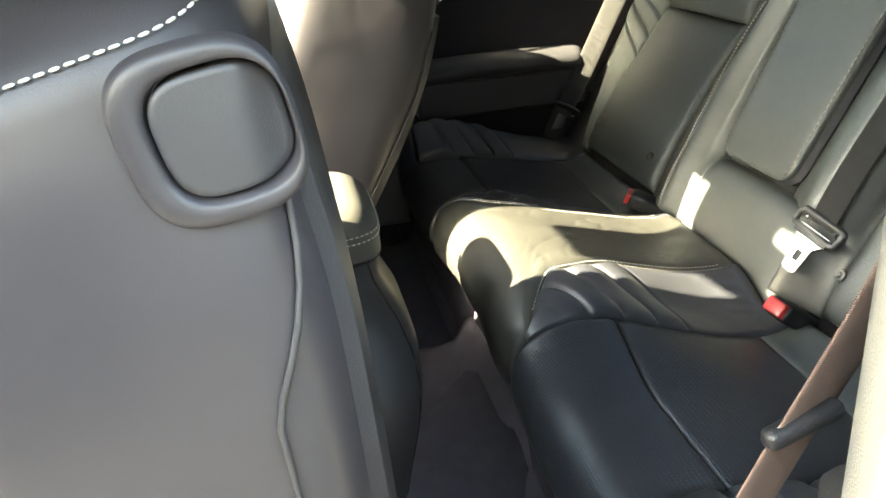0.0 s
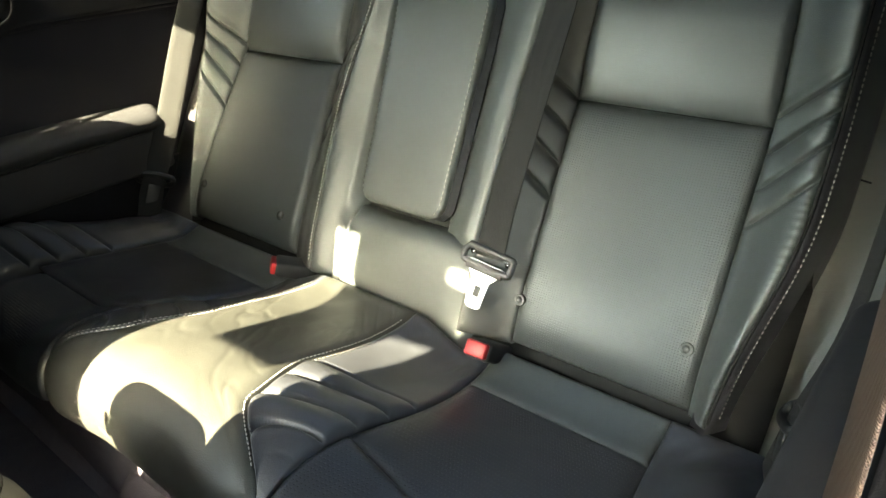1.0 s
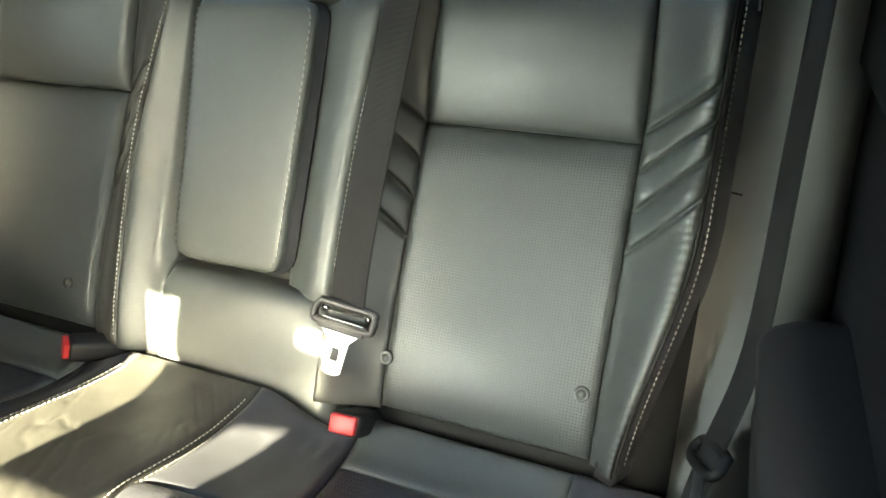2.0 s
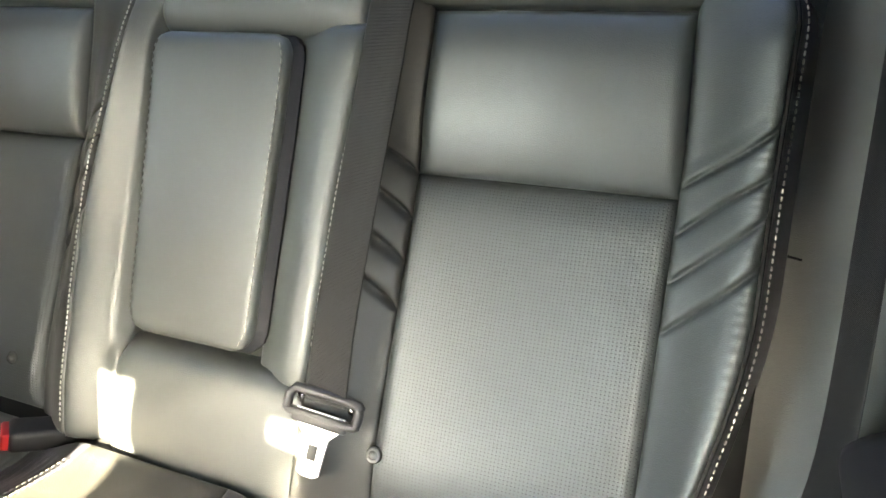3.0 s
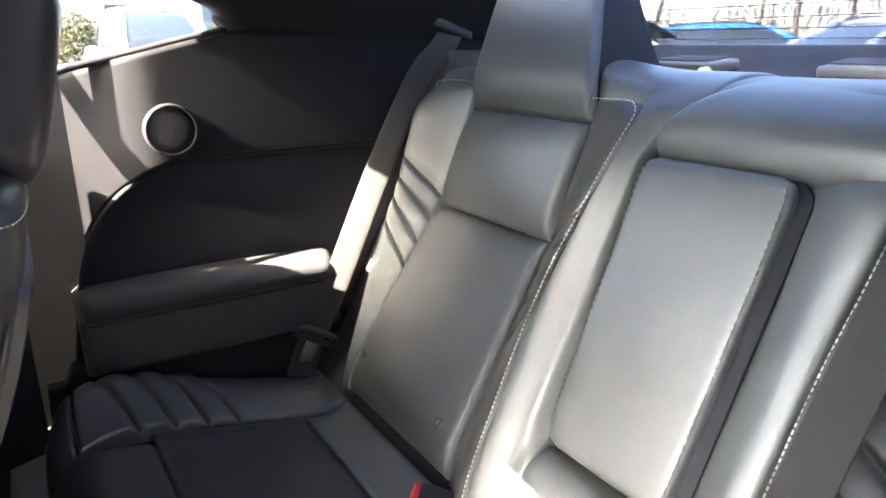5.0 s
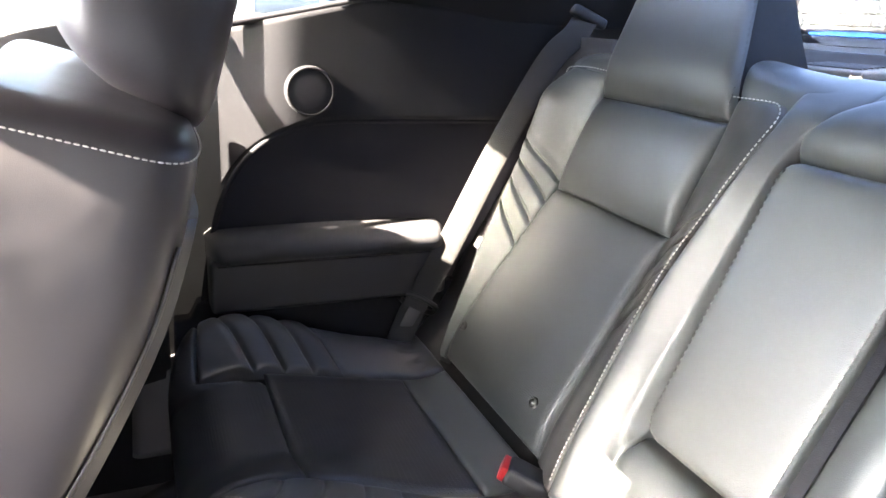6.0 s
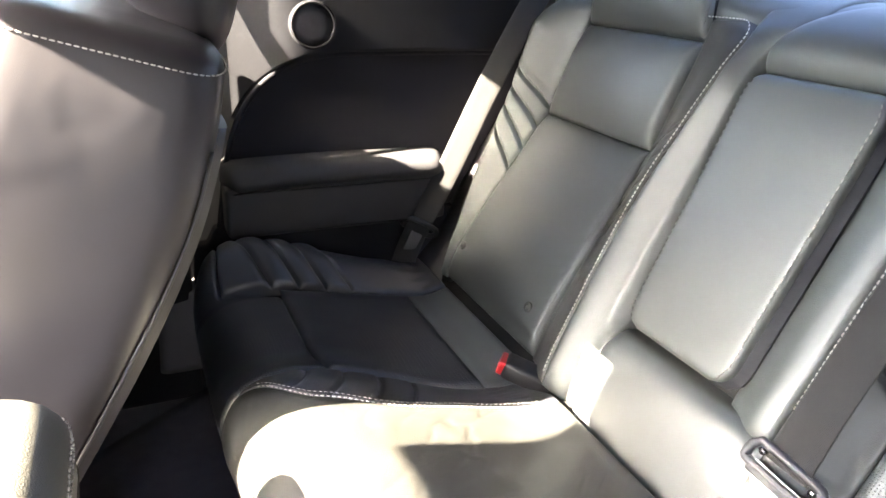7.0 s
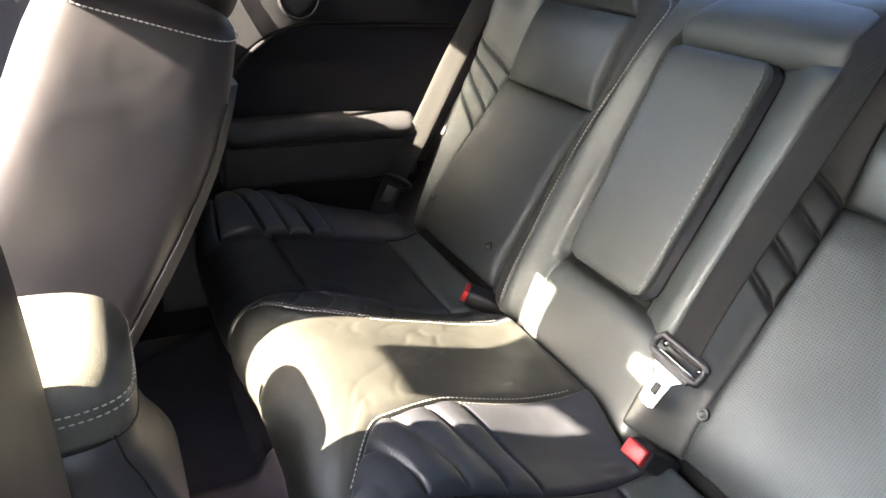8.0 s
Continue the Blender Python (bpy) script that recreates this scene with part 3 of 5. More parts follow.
def rear_cushion():
    seat = thing("bench_seat", "black leather rear bench cushion with pleated bolsters", "car seat", at=(0, -0.2, 0.34))
    # cushion foam, its seam shade likewise put into the colour
    core = closed_grid("cushion_core", lambda a, b: cushion_at(-0.655 + 1.31 * a, 0.005 + 0.56 * b) - Vector((0, -0.010, 0.012)), 60, 40, GAP, (0, 0.02, -0.05))
    part("cushion_core", core, seat, "foam core blackened for the shade in the seams")
    end, close = 0.565, 0.44
    # middle seat, with the soft creases of a sat-on cover
    def creases(a, b):
        x, r = (a - 0.5) * 0.26, 0.03 + (end - 0.03) * b
        fade = ease(min(a, 1 - a) / 0.12) * ease(r / 0.05) * (1 - ease((r - 0.40) / 0.1))
        q = Vector((x * 16 + 5, r * 30 - x * 26, 0.3))
        d = -0.0016 * max(0.0, 1 - 5 * abs(noise.noise(q))) ** 2 * max(0.0, noise.noise(q * 0.31) + 0.35)
        return fade * (d + 0.0009 * noise.noise(Vector((x * 22, r * 17, 4.0))))
    def sewn(s):
        """The seam beside the middle and the inner edge of the insert, on one half."""
        wide = 0.104 if s > 0 else 0.066
        return (lambda r: 0.098 + 0.010 * ease(r / 0.2) + 0.034 * ease((r - 0.25) / 0.13) + wide * ease((r - 0.355) / 0.085)), ((lambda r: 0.234 + 0.020 * ease((r - 0.02) / 0.25)) if s > 0 else (lambda r: 0.206 + 0.008 * ease((r - 0.02) / 0.25)))
    cushion_panel("middle_cushion", lambda r: -sewn(-1)[0](r), lambda r: sewn(1)[0](r), lambda a: 0.03, lambda a: end, 0.010, 0.02, MIDDLE, seat, 90, 170, creases, label="plain leather middle of the bench")
    for s in (-1, 1):
        c = lambda v, s=s: (lambda r: s * v(r))
        stitch_x, in_x = sewn(s)
        out_x = (lambda r: 0.526) if s < 0 else (lambda r: 0.492 + 0.030 * ease((r - 0.02) / 0.25))
        def tuck(a, b, s=s):
            r = 0.03 + (close - 0.03) * b
            d, first = 0.0, 0.352 + 0.042 * (1 - a) ** 1.6
            fade = ease(a / 0.06) * ease((1 - a) / 0.10)
            for k in range(4):
                u = (r - (first - 0.049 * k)) / 0.0030
                d -= (0.007 if s > 0 else 0.004) * math.exp(-u * u) * fade
            v = (first - r) / 0.049
            if 0 < v < 3:
                d += (0.005 if s > 0 else 0.002) * (1 - abs(2 * (v - math.floor(v)) - 1) ** 2.2) * fade
            elif -0.7 < v <= 0:
                d += (0.005 if s > 0 else 0.002) * (1 - (v / 0.7) ** 2) * min(1, -v * 5) * fade
            # gathered folds by the rear corner
            q = (r - 0.05) / 0.05
            if 0 < q < 1:
                d += 0.0012 * math.sin(a * 38 + 3 * q) * math.sin(math.pi * q) * ease((a - 0.1) / 0.2)
            return d
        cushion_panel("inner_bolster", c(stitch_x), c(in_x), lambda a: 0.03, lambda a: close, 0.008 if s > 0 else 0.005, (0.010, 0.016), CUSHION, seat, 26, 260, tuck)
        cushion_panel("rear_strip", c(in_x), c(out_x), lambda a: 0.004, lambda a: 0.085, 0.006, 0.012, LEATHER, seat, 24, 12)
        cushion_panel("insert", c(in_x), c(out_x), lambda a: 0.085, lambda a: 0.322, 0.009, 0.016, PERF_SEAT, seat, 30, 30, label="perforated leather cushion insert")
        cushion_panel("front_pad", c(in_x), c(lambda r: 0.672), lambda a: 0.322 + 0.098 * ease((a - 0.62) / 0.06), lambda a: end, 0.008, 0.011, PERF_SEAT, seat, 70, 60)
        def tuck_out(a, b):
            r = 0.004 + (0.418 - 0.004) * b
            d = 0.0
            fade = ease(a / 0.06) * ease((1 - a) / 0.2) * ease((0.418 - r) / 0.07)
            for k in range(4):
                u = (r - (0.335 - 0.048 * k + 0.066 * a)) / 0.0030
                d -= 0.008 * math.exp(-u * u) * fade
            v = (0.335 + 0.066 * a - r) / 0.048
            if 0 < v < 3:
                d += 0.006 * (1 - abs(2 * (v - math.floor(v)) - 1) ** 2.2) * fade
            elif -1.6 < v <= 0:
                d += 0.007 * (1 - (v / 1.6) ** 2) * min(1, -v * 3) * fade
            q = (r - 0.02) / 0.06
            if 0 < q < 1:
                d += 0.0011 * math.sin(a * 30 + 4 * q) * math.sin(math.pi * q) * (1 - ease((a - 0.5) / 0.3))
            return d
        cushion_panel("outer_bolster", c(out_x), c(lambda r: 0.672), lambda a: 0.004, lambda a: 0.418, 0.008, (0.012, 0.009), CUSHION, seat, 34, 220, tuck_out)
        # twin rows of pale thread on both sides of the seam, and the loose fold at the front corner
        for off in (-0.0045, 0.0050):
            line = [cushion_at(s * (stitch_x(r) + off), r) + cushion_normal(s * stitch_x(r), r) * 0.0078 for r in np.linspace(0.06, close - 0.022, 70)]
            part("stitching", stitches("stitching", line, THREAD if off < 0 else MID_THREAD, 0.0045, 0.0022, 0.0007), seat, "pale contrast stitching")
        hem = [cushion_at(s * 0.6725, r) + Vector((s * 0.001, 0, 0.002)) for r in np.linspace(0.20, 0.40, 14)]
        part("hem", tube("hem", hem, 0.0025, CUSHION), seat)
    # two small added blocks in place of sunlit edges of the cushion trim
    for x, y, z in ((-0.056, -0.392, 0.604), (0.124, -0.396, 0.592)):
        part("sunlit_edge", block("sunlit_edge", (0.016, 0.010, 0.007), SHELL, 0.002, 2, Matrix.Translation((x, y, z)) @ Matrix.Rotation(0.3, 4, "Y")), seat, "small grey block standing for a sunlit trim edge")
    return seat


# ---- belts ----
def buckle(name_at, toward, label):
    ob = thing("belt_buckle", label, "seat belt buckle", at=name_at)
    d = Vector(toward).normalized()
    m = Matrix.Translation(name_at) @ d.to_track_quat("Z", "Y").to_matrix().to_4x4()
    part("housing", block("housing", (0.040, 0.029, 0.075), BLACK, 0.007, 3, m @ Matrix.Translation((0, 0, -0.038))), ob)
    part("release_button", block("release_button", (0.033, 0.022, 0.014), RED, 0.003, 3, m), ob, "red release button")
    part("stalk", block("stalk", (0.024, 0.012, 0.06), BLACK, 0.004, 2, m @ Matrix.Translation((0, 0, -0.10))), ob)
    return ob


def tongue(parent, at, along, across):
    """Steel tongue with a black moulded slot bar."""
    t, w = Vector(along).normalized(), Vector(across)
    w = (w - t * w.dot(t)).normalized()
    m = Matrix.Translation(at) @ Matrix((w, t.cross(w), t)).transposed().to_4x4()
    ring = smooth_path([(-0.031, 0, -0.010), (0.031, 0, -0.010), (0.037, 0, -0.004), (0.037, 0, 0.008), (0.030, 0, 0.014), (-0.030, 0, 0.014), (-0.037, 0, 0.008), (-0.037, 0, -0.004)], 4)[:-1]
    bar = part("tongue_frame", tube("tongue_frame", [m @ p for p in ring], 0.0052, SHELL, 10, True), parent, "grey moulded tongue frame")
    part("tongue_web", block("tongue_web", (0.060, 0.007, 0.014), SHELL, 0.003, 3, m @ Matrix.Translation((0, 0.001, 0.016))), parent)
    out = [(-0.026, 0.008), (0.026, 0.008), (0.026, 0.02), (0.014, 0.034), (0.0125, 0.072), (0.006, 0.076), (-0.006, 0.076), (-0.0125, 0.072), (-0.014, 0.034), (-0.026, 0.02)]
    part("tongue_plate", extruded("tongue_plate", out, 0.003, TONGUE, m @ Matrix(((1, 0, 0, 0), (0, 0, 1, -0.0015), (0, 1, 0, 0), (0, 0, 0, 1))), 0.0006), parent, "bright steel tongue")
    part("latch_slot", block("latch_slot", (0.010, 0.0042, 0.016), BLACK, 0.001, 2, m @ Matrix.Translation((0, 0, 0.050))), parent, "dark latch slot")
    for k in (-0.028, 0.028):
        part("rivet", lathe("rivet", [(0.004, 0.004), (0.004, 0.0072), (0.0015, 0.008)], CHROME, m @ Matrix.Translation((k, -0.002, 0)) @ Matrix.Rotation(math.pi / 2, 4, "X"), 10), parent)
    return bar


def belts():
    # middle belt, from the shelf down over the seat back
    b = thing("middle_seat_belt", "grey webbing belt hanging over the rear seat back", "seat belt", at=(0.2, 0.2, 0.7))
    line = [(0.262, 0.46, 1.168), (0.250, 0.370, 1.172), (0.240, 0.294, 1.154), (0.231, 0.238, 1.108), (0.222, 0.194, 1.01), (0.214, 0.148, 0.91), (0.207, 0.098, 0.80), (0.204, 0.068, 0.722)]
    part("webbing", strap("webbing", smooth_path(line, 8), (1, 0, 0), 0.046, 0.0022, BELT), b)
    tongue(b, (0.203, 0.066, 0.722), (-0.12, -0.42, -0.9), (1, 0.1, -0.2))
    for s in (-1, 1):
        b = thing("outer_seat_belt", "grey webbing belt running down beside the rear seat", "seat belt", "outer rear belts", at=(s * 0.63, 0.1, 0.6))
        line = [(s * 0.725, 0.41, 1.225), (s * 0.690, 0.365, 1.195), (s * 0.664, 0.325, 1.160), (s * 0.655, 0.27, 1.11), (s * 0.650, 0.178, 0.95), (s * 0.645, 0.088, 0.77)]
        line += [(-0.652, 0.030, 0.655), (-0.645, -0.005, 0.575)] if s < 0 else [(0.622, 0.036, 0.668), (0.606, 0.004, 0.58)]
        part("webbing", strap("webbing", smooth_path(line, 6), (s * -0.35, 0.9, -0.3), 0.047, 0.0022, BELT), b)
        part("guide", block("guide", (0.03, 0.085, 0.022), BLACK, 0.008, 3, Matrix.Translation((s * 0.690, 0.365, 1.197)) @ Matrix.Rotation(radians(-20), 4, "X")), b, "black belt guide")
        # the parked tongue: a black moulded ring round the webbing with a steel blade behind it
        at = Vector((-0.656, 0.042, 0.668) if s < 0 else (0.622, 0.036, 0.672))
        along = Vector((0, -0.45, -0.9)).normalized()
        wide = Vector((s * -0.35, 0.9, -0.45)).normalized()
        out = along.cross(wide).normalized()
        m = Matrix.Translation(at) @ Matrix((wide, out, along)).transposed().to_4x4()
        loop = smooth_path([(-0.030, 0.006, -0.008), (0, 0.007, -0.011), (0.030, 0.006, -0.008), (0.037, 0, 0), (0.030, -0.006, 0.010), (0, -0.007, 0.013), (-0.030, -0.006, 0.010), (-0.037, 0, 0)], 4)[:-1]
        part("tongue_ring", tube("tongue_ring", [m @ p for p in loop], 0.0055, BLACK, 10, True), b, "black moulded ring of the parked tongue")
        part("tongue_blade", block("tongue_blade", (0.024, 0.003, 0.042), SHELL, 0.001, 2, m @ Matrix.Translation((0.0, -s * 0.006, 0.034))), b, "grey tongue blade")
        part("anchor", block("anchor", (0.022, 0.030, 0.05), TRIM, 0.008, 3, Matrix.Translation((line[-1][0], line[-1][1] + 0.004, 0.565)) @ Matrix.Rotation(radians(25), 4, "X")), b)
    buckle((0.232, -0.004, 0.620), (0.05, -0.75, 0.55), "black belt buckle with a red release button on the bench")
    buckle((-0.216, 0.0, 0.612), (-0.55, -0.7, 0.30), "black belt buckle with a red release button lying on the bench")


# ---- quarter panels beside the rear seat ----
def wall_x(z):
    """How far out the cabin side stands at a height: upright below the sill, leaning in above."""
    return 0.735 if z < 1.15 else 0.735 - 0.55 * (z - 1.15)


def quarter_panel(s):
    q = thing("quarter_panel", "black rear side panel with armrest and round tweeter", "car trim panel", "rear side panels", at=(s * 0.72, 0, 0.33))
    # upper trim round the arch
    arch = [(-0.345, 0.66), (-0.335, 0.72), (-0.322, 0.80), (-0.305, 0.865), (-0.280, 0.915), (-0.245, 0.955), (-0.195, 0.985), (-0.130, 1.000), (-0.02, 1.003), (0.15, 1.003), (0.36, 1.003)]
    arch = [(p.y, p.z) for p in smooth_path([(0, y, z) for y, z in arch], 4)]
    sill = [(0.36, 1.19), (0.05, 1.195), (-0.04, 1.197), (-0.10, 1.186), (-0.20, 1.163), (-0.30, 1.140), (-0.372, 1.125)]
    low_edge = [(-0.385, 0.66), (-0.365, 0.66)] + arch
    def sill_at(t):
        pts = sill[::-1]
        k = t * (len(pts) - 1)
        return curve([(n, p[0]) for n, p in enumerate(pts)], k), curve([(n, p[1]) for n, p in enumerate(pts)], k)
    def upper(a, b):
        k = a * (len(low_edge) - 1)
        n = min(int(k), len(low_edge) - 2)
        y0 = low_edge[n][0] + (low_edge[n + 1][0] - low_edge[n][0]) * (k - n)
        z0 = low_edge[n][1] + (low_edge[n + 1][1] - low_edge[n][1]) * (k - n)
        y1, z1 = sill_at(a ** 1.25)
        y, z = y0 + (y1 - y0) * b, z0 + (z1 - z0) * b
        # the front of the trim turns towards the door opening, the top rolls out to the sill
        x = 0.700 + 0.055 * ease((-0.17 - y) / 0.20)
        return Vector((s * x, y, z))
    part("upper_trim", closed_grid("upper_trim", upper, 60, 24, TRIM, (s * 0.03, 0, 0)), q, "grey grained plastic upper trim")
    # trim that fills the gap beside the seat back; driver's side paled for missing light
    def filler(a, b):
        z = 0.42 + 0.74 * b
        x = 0.575 + 0.14 * a
        return Vector((s * x, curve(PROFILE, z) + 0.055 - 0.02 * ease(a * 2) - 0.10 * ease((0.66 - z) / 0.2), z))
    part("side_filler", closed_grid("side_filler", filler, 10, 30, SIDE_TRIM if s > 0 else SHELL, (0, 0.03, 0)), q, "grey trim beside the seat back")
    # recessed cloth panel with a bead along the arch
    cloth = [(y + 0.004, z - 0.004) for y, z in arch] + [(0.36, 0.66)]
    m2 = Matrix(((0, 0, s, s * 0.716), (1, 0, 0, 0), (0, 1, 0, 0), (0, 0, 0, 1)))
    part("cloth_insert", extruded("cloth_insert", cloth, 0.01, PANEL, m2), q, "black cloth insert")
    part("bead", tube("bead", [(s * 0.713, y + 0.004, z - 0.004) for y, z in arch], 0.005, PANEL), q, "black bead along the arch")
    # lower panel
    low = [(-0.40, 0.33), (0.40, 0.33), (0.40, 0.69), (-0.345, 0.69), (-0.36, 0.66), (-0.385, 0.66)]
    part("lower_panel", extruded("lower_panel", low, 0.03, PANEL, Matrix(((0, 0, s, s * 0.702), (1, 0, 0, 0), (0, 1, 0, 0), (0, 0, 0, 1))), 0.004), q)
    # armrest: a padded cap over a panel
    def cap(a, b):
        t = math.pi * (a * 0.79 - 0.02)
        y = -0.328 + 0.43 * b
        end = dome(min(b, 1 - b) * 0.43, 0.03)
        x = 0.735 - (0.045 + 0.045 * math.sin(min(t, math.pi)) * 1.0) * (0.35 + 0.65 * end) * (1 if a > 0.02 else 0.2)
        z = 0.786 + 0.028 * math.cos(t) * (0.6 + 0.4 * end) + 0.004 * math.sin(math.pi * b)
        return Vector((s * x, y, z))
    part("armrest_cap", closed_grid("armrest_cap", cap, 18, 40, ARM_VINYL, (s * 0.02, 0, 0)), q, "padded armrest cap")
    part("armrest_panel", block("armrest_panel", (0.064, 0.425, 0.096), ARM_VINYL, 0.010, 4, Matrix.Translation((s * 0.688, -0.115, 0.729))), q)
    part("armrest_seam", tube("armrest_seam", [(s * 0.6555, y, 0.767) for y in np.linspace(-0.315, 0.085, 12)], 0.0018, GAP), q)
    # tweeter
    m3 = Matrix.Translation((s * 0.700, -0.155, 1.050)) @ Matrix.Rotation(-s * math.pi / 2, 4, "Y")
    tw = part("tweeter_ring", lathe("tweeter_ring", [(0.041, -0.004), (0.0405, 0.009), (0.0390, 0.0125), (0.0370, 0.0130), (0.0360, 0.0110), (0.0355, 0.003)], TRIM, m3, 36), q, "grey ring of the tweeter")
    part("tweeter_mesh", lathe("tweeter_mesh", [(0.036, -0.001), (0.036, 0.0105), (0.02, 0.012), (0.004, 0.0125)], PANEL, m3, 30), tw, "black mesh")
    # short seam across the filler, and the plastic foot of the panel at the door opening
    part("filler_seam", tube("filler_seam", [filler(a, 0.60) - Vector((0, 0.001, 0)) for a in (0.12, 0.2, 0.28)], 0.0011, GAP), q, "dark seam")
    def foot(a, b):
        return Vector((s * (0.672 + 0.05 * ease((0.35 - a) / 0.35) + 0.012 * b), -0.500 + 0.13 * a, 0.42 + (0.165 - 0.03 * (1 - a)) * b - 0.02 * ease((b - 0.8) / 0.2) * ease((0.4 - a) / 0.4)))
    part("kick_trim", closed_grid("kick_trim", foot, 14, 12, KICK, (s * 0.055, 0.0, 0)), q, "grey plastic kick trim")
    # sill rubber under the glass
    part("sill_rubber", tube("sill_rubber", smooth_path([(s * 0.716, y, z + 0.003) for y, z in sill[2:]], 4), 0.006, PANEL), q, "black window rubber")
    return q


# ---- front seats ----
def front_seat(name, x, hip, recline, label, rows=150, ring=96, width=1.0, crown=0.625, bow=0.16, brim=0.555, taper=0.45, deep=1.0, full=0.0):
    ob = thing(name, label, "car seat", "front seats", at=(x, hip[0], 0.36))
    base = Matrix.Translation((x, hip[0], hip[1])) @ Matrix.Rotation(radians(-recline), 4, "X")
    REAR = [(-0.05, -0.02), (0.0, 0.0), (0.2, 0.006), (0.40, 0.004), (0.50, -0.008), (0.58, -0.026), (0.62, -0.040)]
    DEEP = [(-0.05, 0.20), (0.2, 0.215), (0.4, 0.205), (0.52, 0.190), (0.60, 0.165), (0.64, 0.15)]
    WIDE = [(-0.05, 0.245), (0.2, 0.256), (0.42, 0.258), (0.52, 0.252), (0.58, 0.240), (0.64, 0.222)]

    def shape(h, u, grow=0.0):
        """A point on the seat back's skin at height h, at angle u from the rear, turning to +x."""
        top = crown
        over = max(0.0, h - brim)
        k = math.sqrt(max(0.0, 1 - min(1.0, over / (top - brim)) ** 2)) if over else 1.0
        w, d, r = curve(WIDE, h) * width + grow, curve(DEEP, h) / 2 * deep + grow, curve(REAR, h) + full * math.sin(math.pi * min(1.0, max(0.0, h / 0.62)))
        k2 = 1 - taper + taper * k
        e = 0.28
        cx, cy = math.sin(u), math.cos(u)
        px = w * (k2 if k2 < 1 else 1) * math.copysign(abs(cx) ** e, cx)
        py = r - d + grow + d * (k2 if k2 < 1 else 1) * math.copysign(abs(cy) ** e, cy)
        # hollow front face between the bolsters
        if cy < 0:
            py += 0.03 * abs(cy) ** 2 * math.exp(-(px / 0.13) ** 2) * ease(h / 0.2)
        return base @ Vector((px, py, h + 0.22 * (py - r) * ease((h - 0.3) / 0.25)))

    verts, faces = [], []
    hs = [-0.05 + (brim + 0.05) * j / (rows - 8) for j in range(rows - 8)] + [brim + (crown - brim) * math.sin(math.pi / 2 * j / 8) for j in range(9)]
    for h in hs:
        verts += [shape(h, math.tau * k / ring) for k in range(ring)]
    for j in range(len(hs) - 1):
        faces += [(j * ring + k, (j + 1) * ring + k, (j + 1) * ring + (k + 1) % ring, j * ring + (k + 1) % ring) for k in range(ring)]
    verts.append(base @ Vector((0, curve(REAR, 0.62) - 0.08, crown - 0.004)))
    last = (len(hs) - 1) * ring
    faces += [(last + k, len(verts) - 1, last + (k + 1) % ring) for k in range(ring)]
    faces.append(tuple(range(ring)))
    part("backrest", mesh_of("backrest", verts, faces, SIDE), ob, "grey-black vinyl backrest")
    # hard shell over the rear face
    def shell(a, b):
        h = -0.04 + 0.56 * b
        u = -0.72 + 1.44 * a
        lim = 1 - 0.25 * ease((b - 0.6) / 0.4)
        return shape(h, u * lim, 0.007)
    part("back_shell", closed_grid("back_shell", shell, 30, 30, SHELL, (0, -0.012, 0)), ob, "smooth plastic back shell")
    # piping down both flanks, and a stitched line round the top
    for sgn in (-1, 1):
        def seam_u(h):
            return sgn * (0.86 + bow * ease((0.50 - h) / (0.13 if bow > 0.3 else 0.25)))
        part("piping", tube("piping", [shape(h, seam_u(h), 0.002) for h in np.linspace(-0.03, 0.50, 30)], 0.0019, SHELL), ob, "grey piping")
    loop = [shape(0.572 + 0.006 * math.cos(2 * u), u, 0.0022) for u in np.linspace(-2.6, 2.6, 120)]
    part("stitching", stitches("stitching", loop, THREAD, 0.0046, 0.0014, 0.0008), ob, "pale contrast stitching")
    # cushion of the seat
    part("seat_cushion", block("seat_cushion", (0.50, 0.50, 0.16), SIDE, 0.05, 5, Matrix.Translation((x, hip[0] - 0.30, hip[1] - 0.06))), ob)
    part("seat_base", block("seat_base", (0.50, 0.46, 0.14), BLACK, 0.02, 3, Matrix.Translation((x, hip[0] - 0.26, hip[1] - 0.19))), ob)
    # head restraint on two posts
    def headr(h, u):
        t = (h - 0.560) / 0.22
        k = math.sqrt(max(0.0, 1 - abs(2 * t - 1) ** 5))
        k = 0.5 + 0.5 * k
        cx, cy = math.sin(u), math.cos(u)
        w = 0.182 - 0.03 * t
        return base @ Vector((w * k * math.copysign(abs(cx) ** 0.5, cx), -0.088 + 0.088 * k * math.copysign(abs(cy) ** 0.6, cy) - 0.05 * t, h + 0.03 * (1 - t) * (1 - cy) * 0.5))
    verts, faces = [], []
    hs = [0.560 + 0.22 * (0.5 - 0.5 * math.cos(math.pi * j / 22)) for j in range(23)]
    for h in hs:
        verts += [headr(h, math.tau * k / 40) for k in range(40)]
    for j in range(22):
        faces += [(j * 40 + k, (j + 1) * 40 + k, (j + 1) * 40 + (k + 1) % 40, j * 40 + (k + 1) % 40) for k in range(40)]
    faces += [tuple(range(40)), tuple(22 * 40 + k for k in range(39, -1, -1))]
    part("head_restraint", mesh_of("head_restraint", verts, faces, SIDE), ob)
    for sgn in (-1, 1):
        part("post", tube("post", [base @ Vector((sgn * 0.06, -0.09, h)) for h in (0.60, 0.64, 0.69)], 0.006, CHROME), ob, "steel head restraint post")
    return ob, base, shape


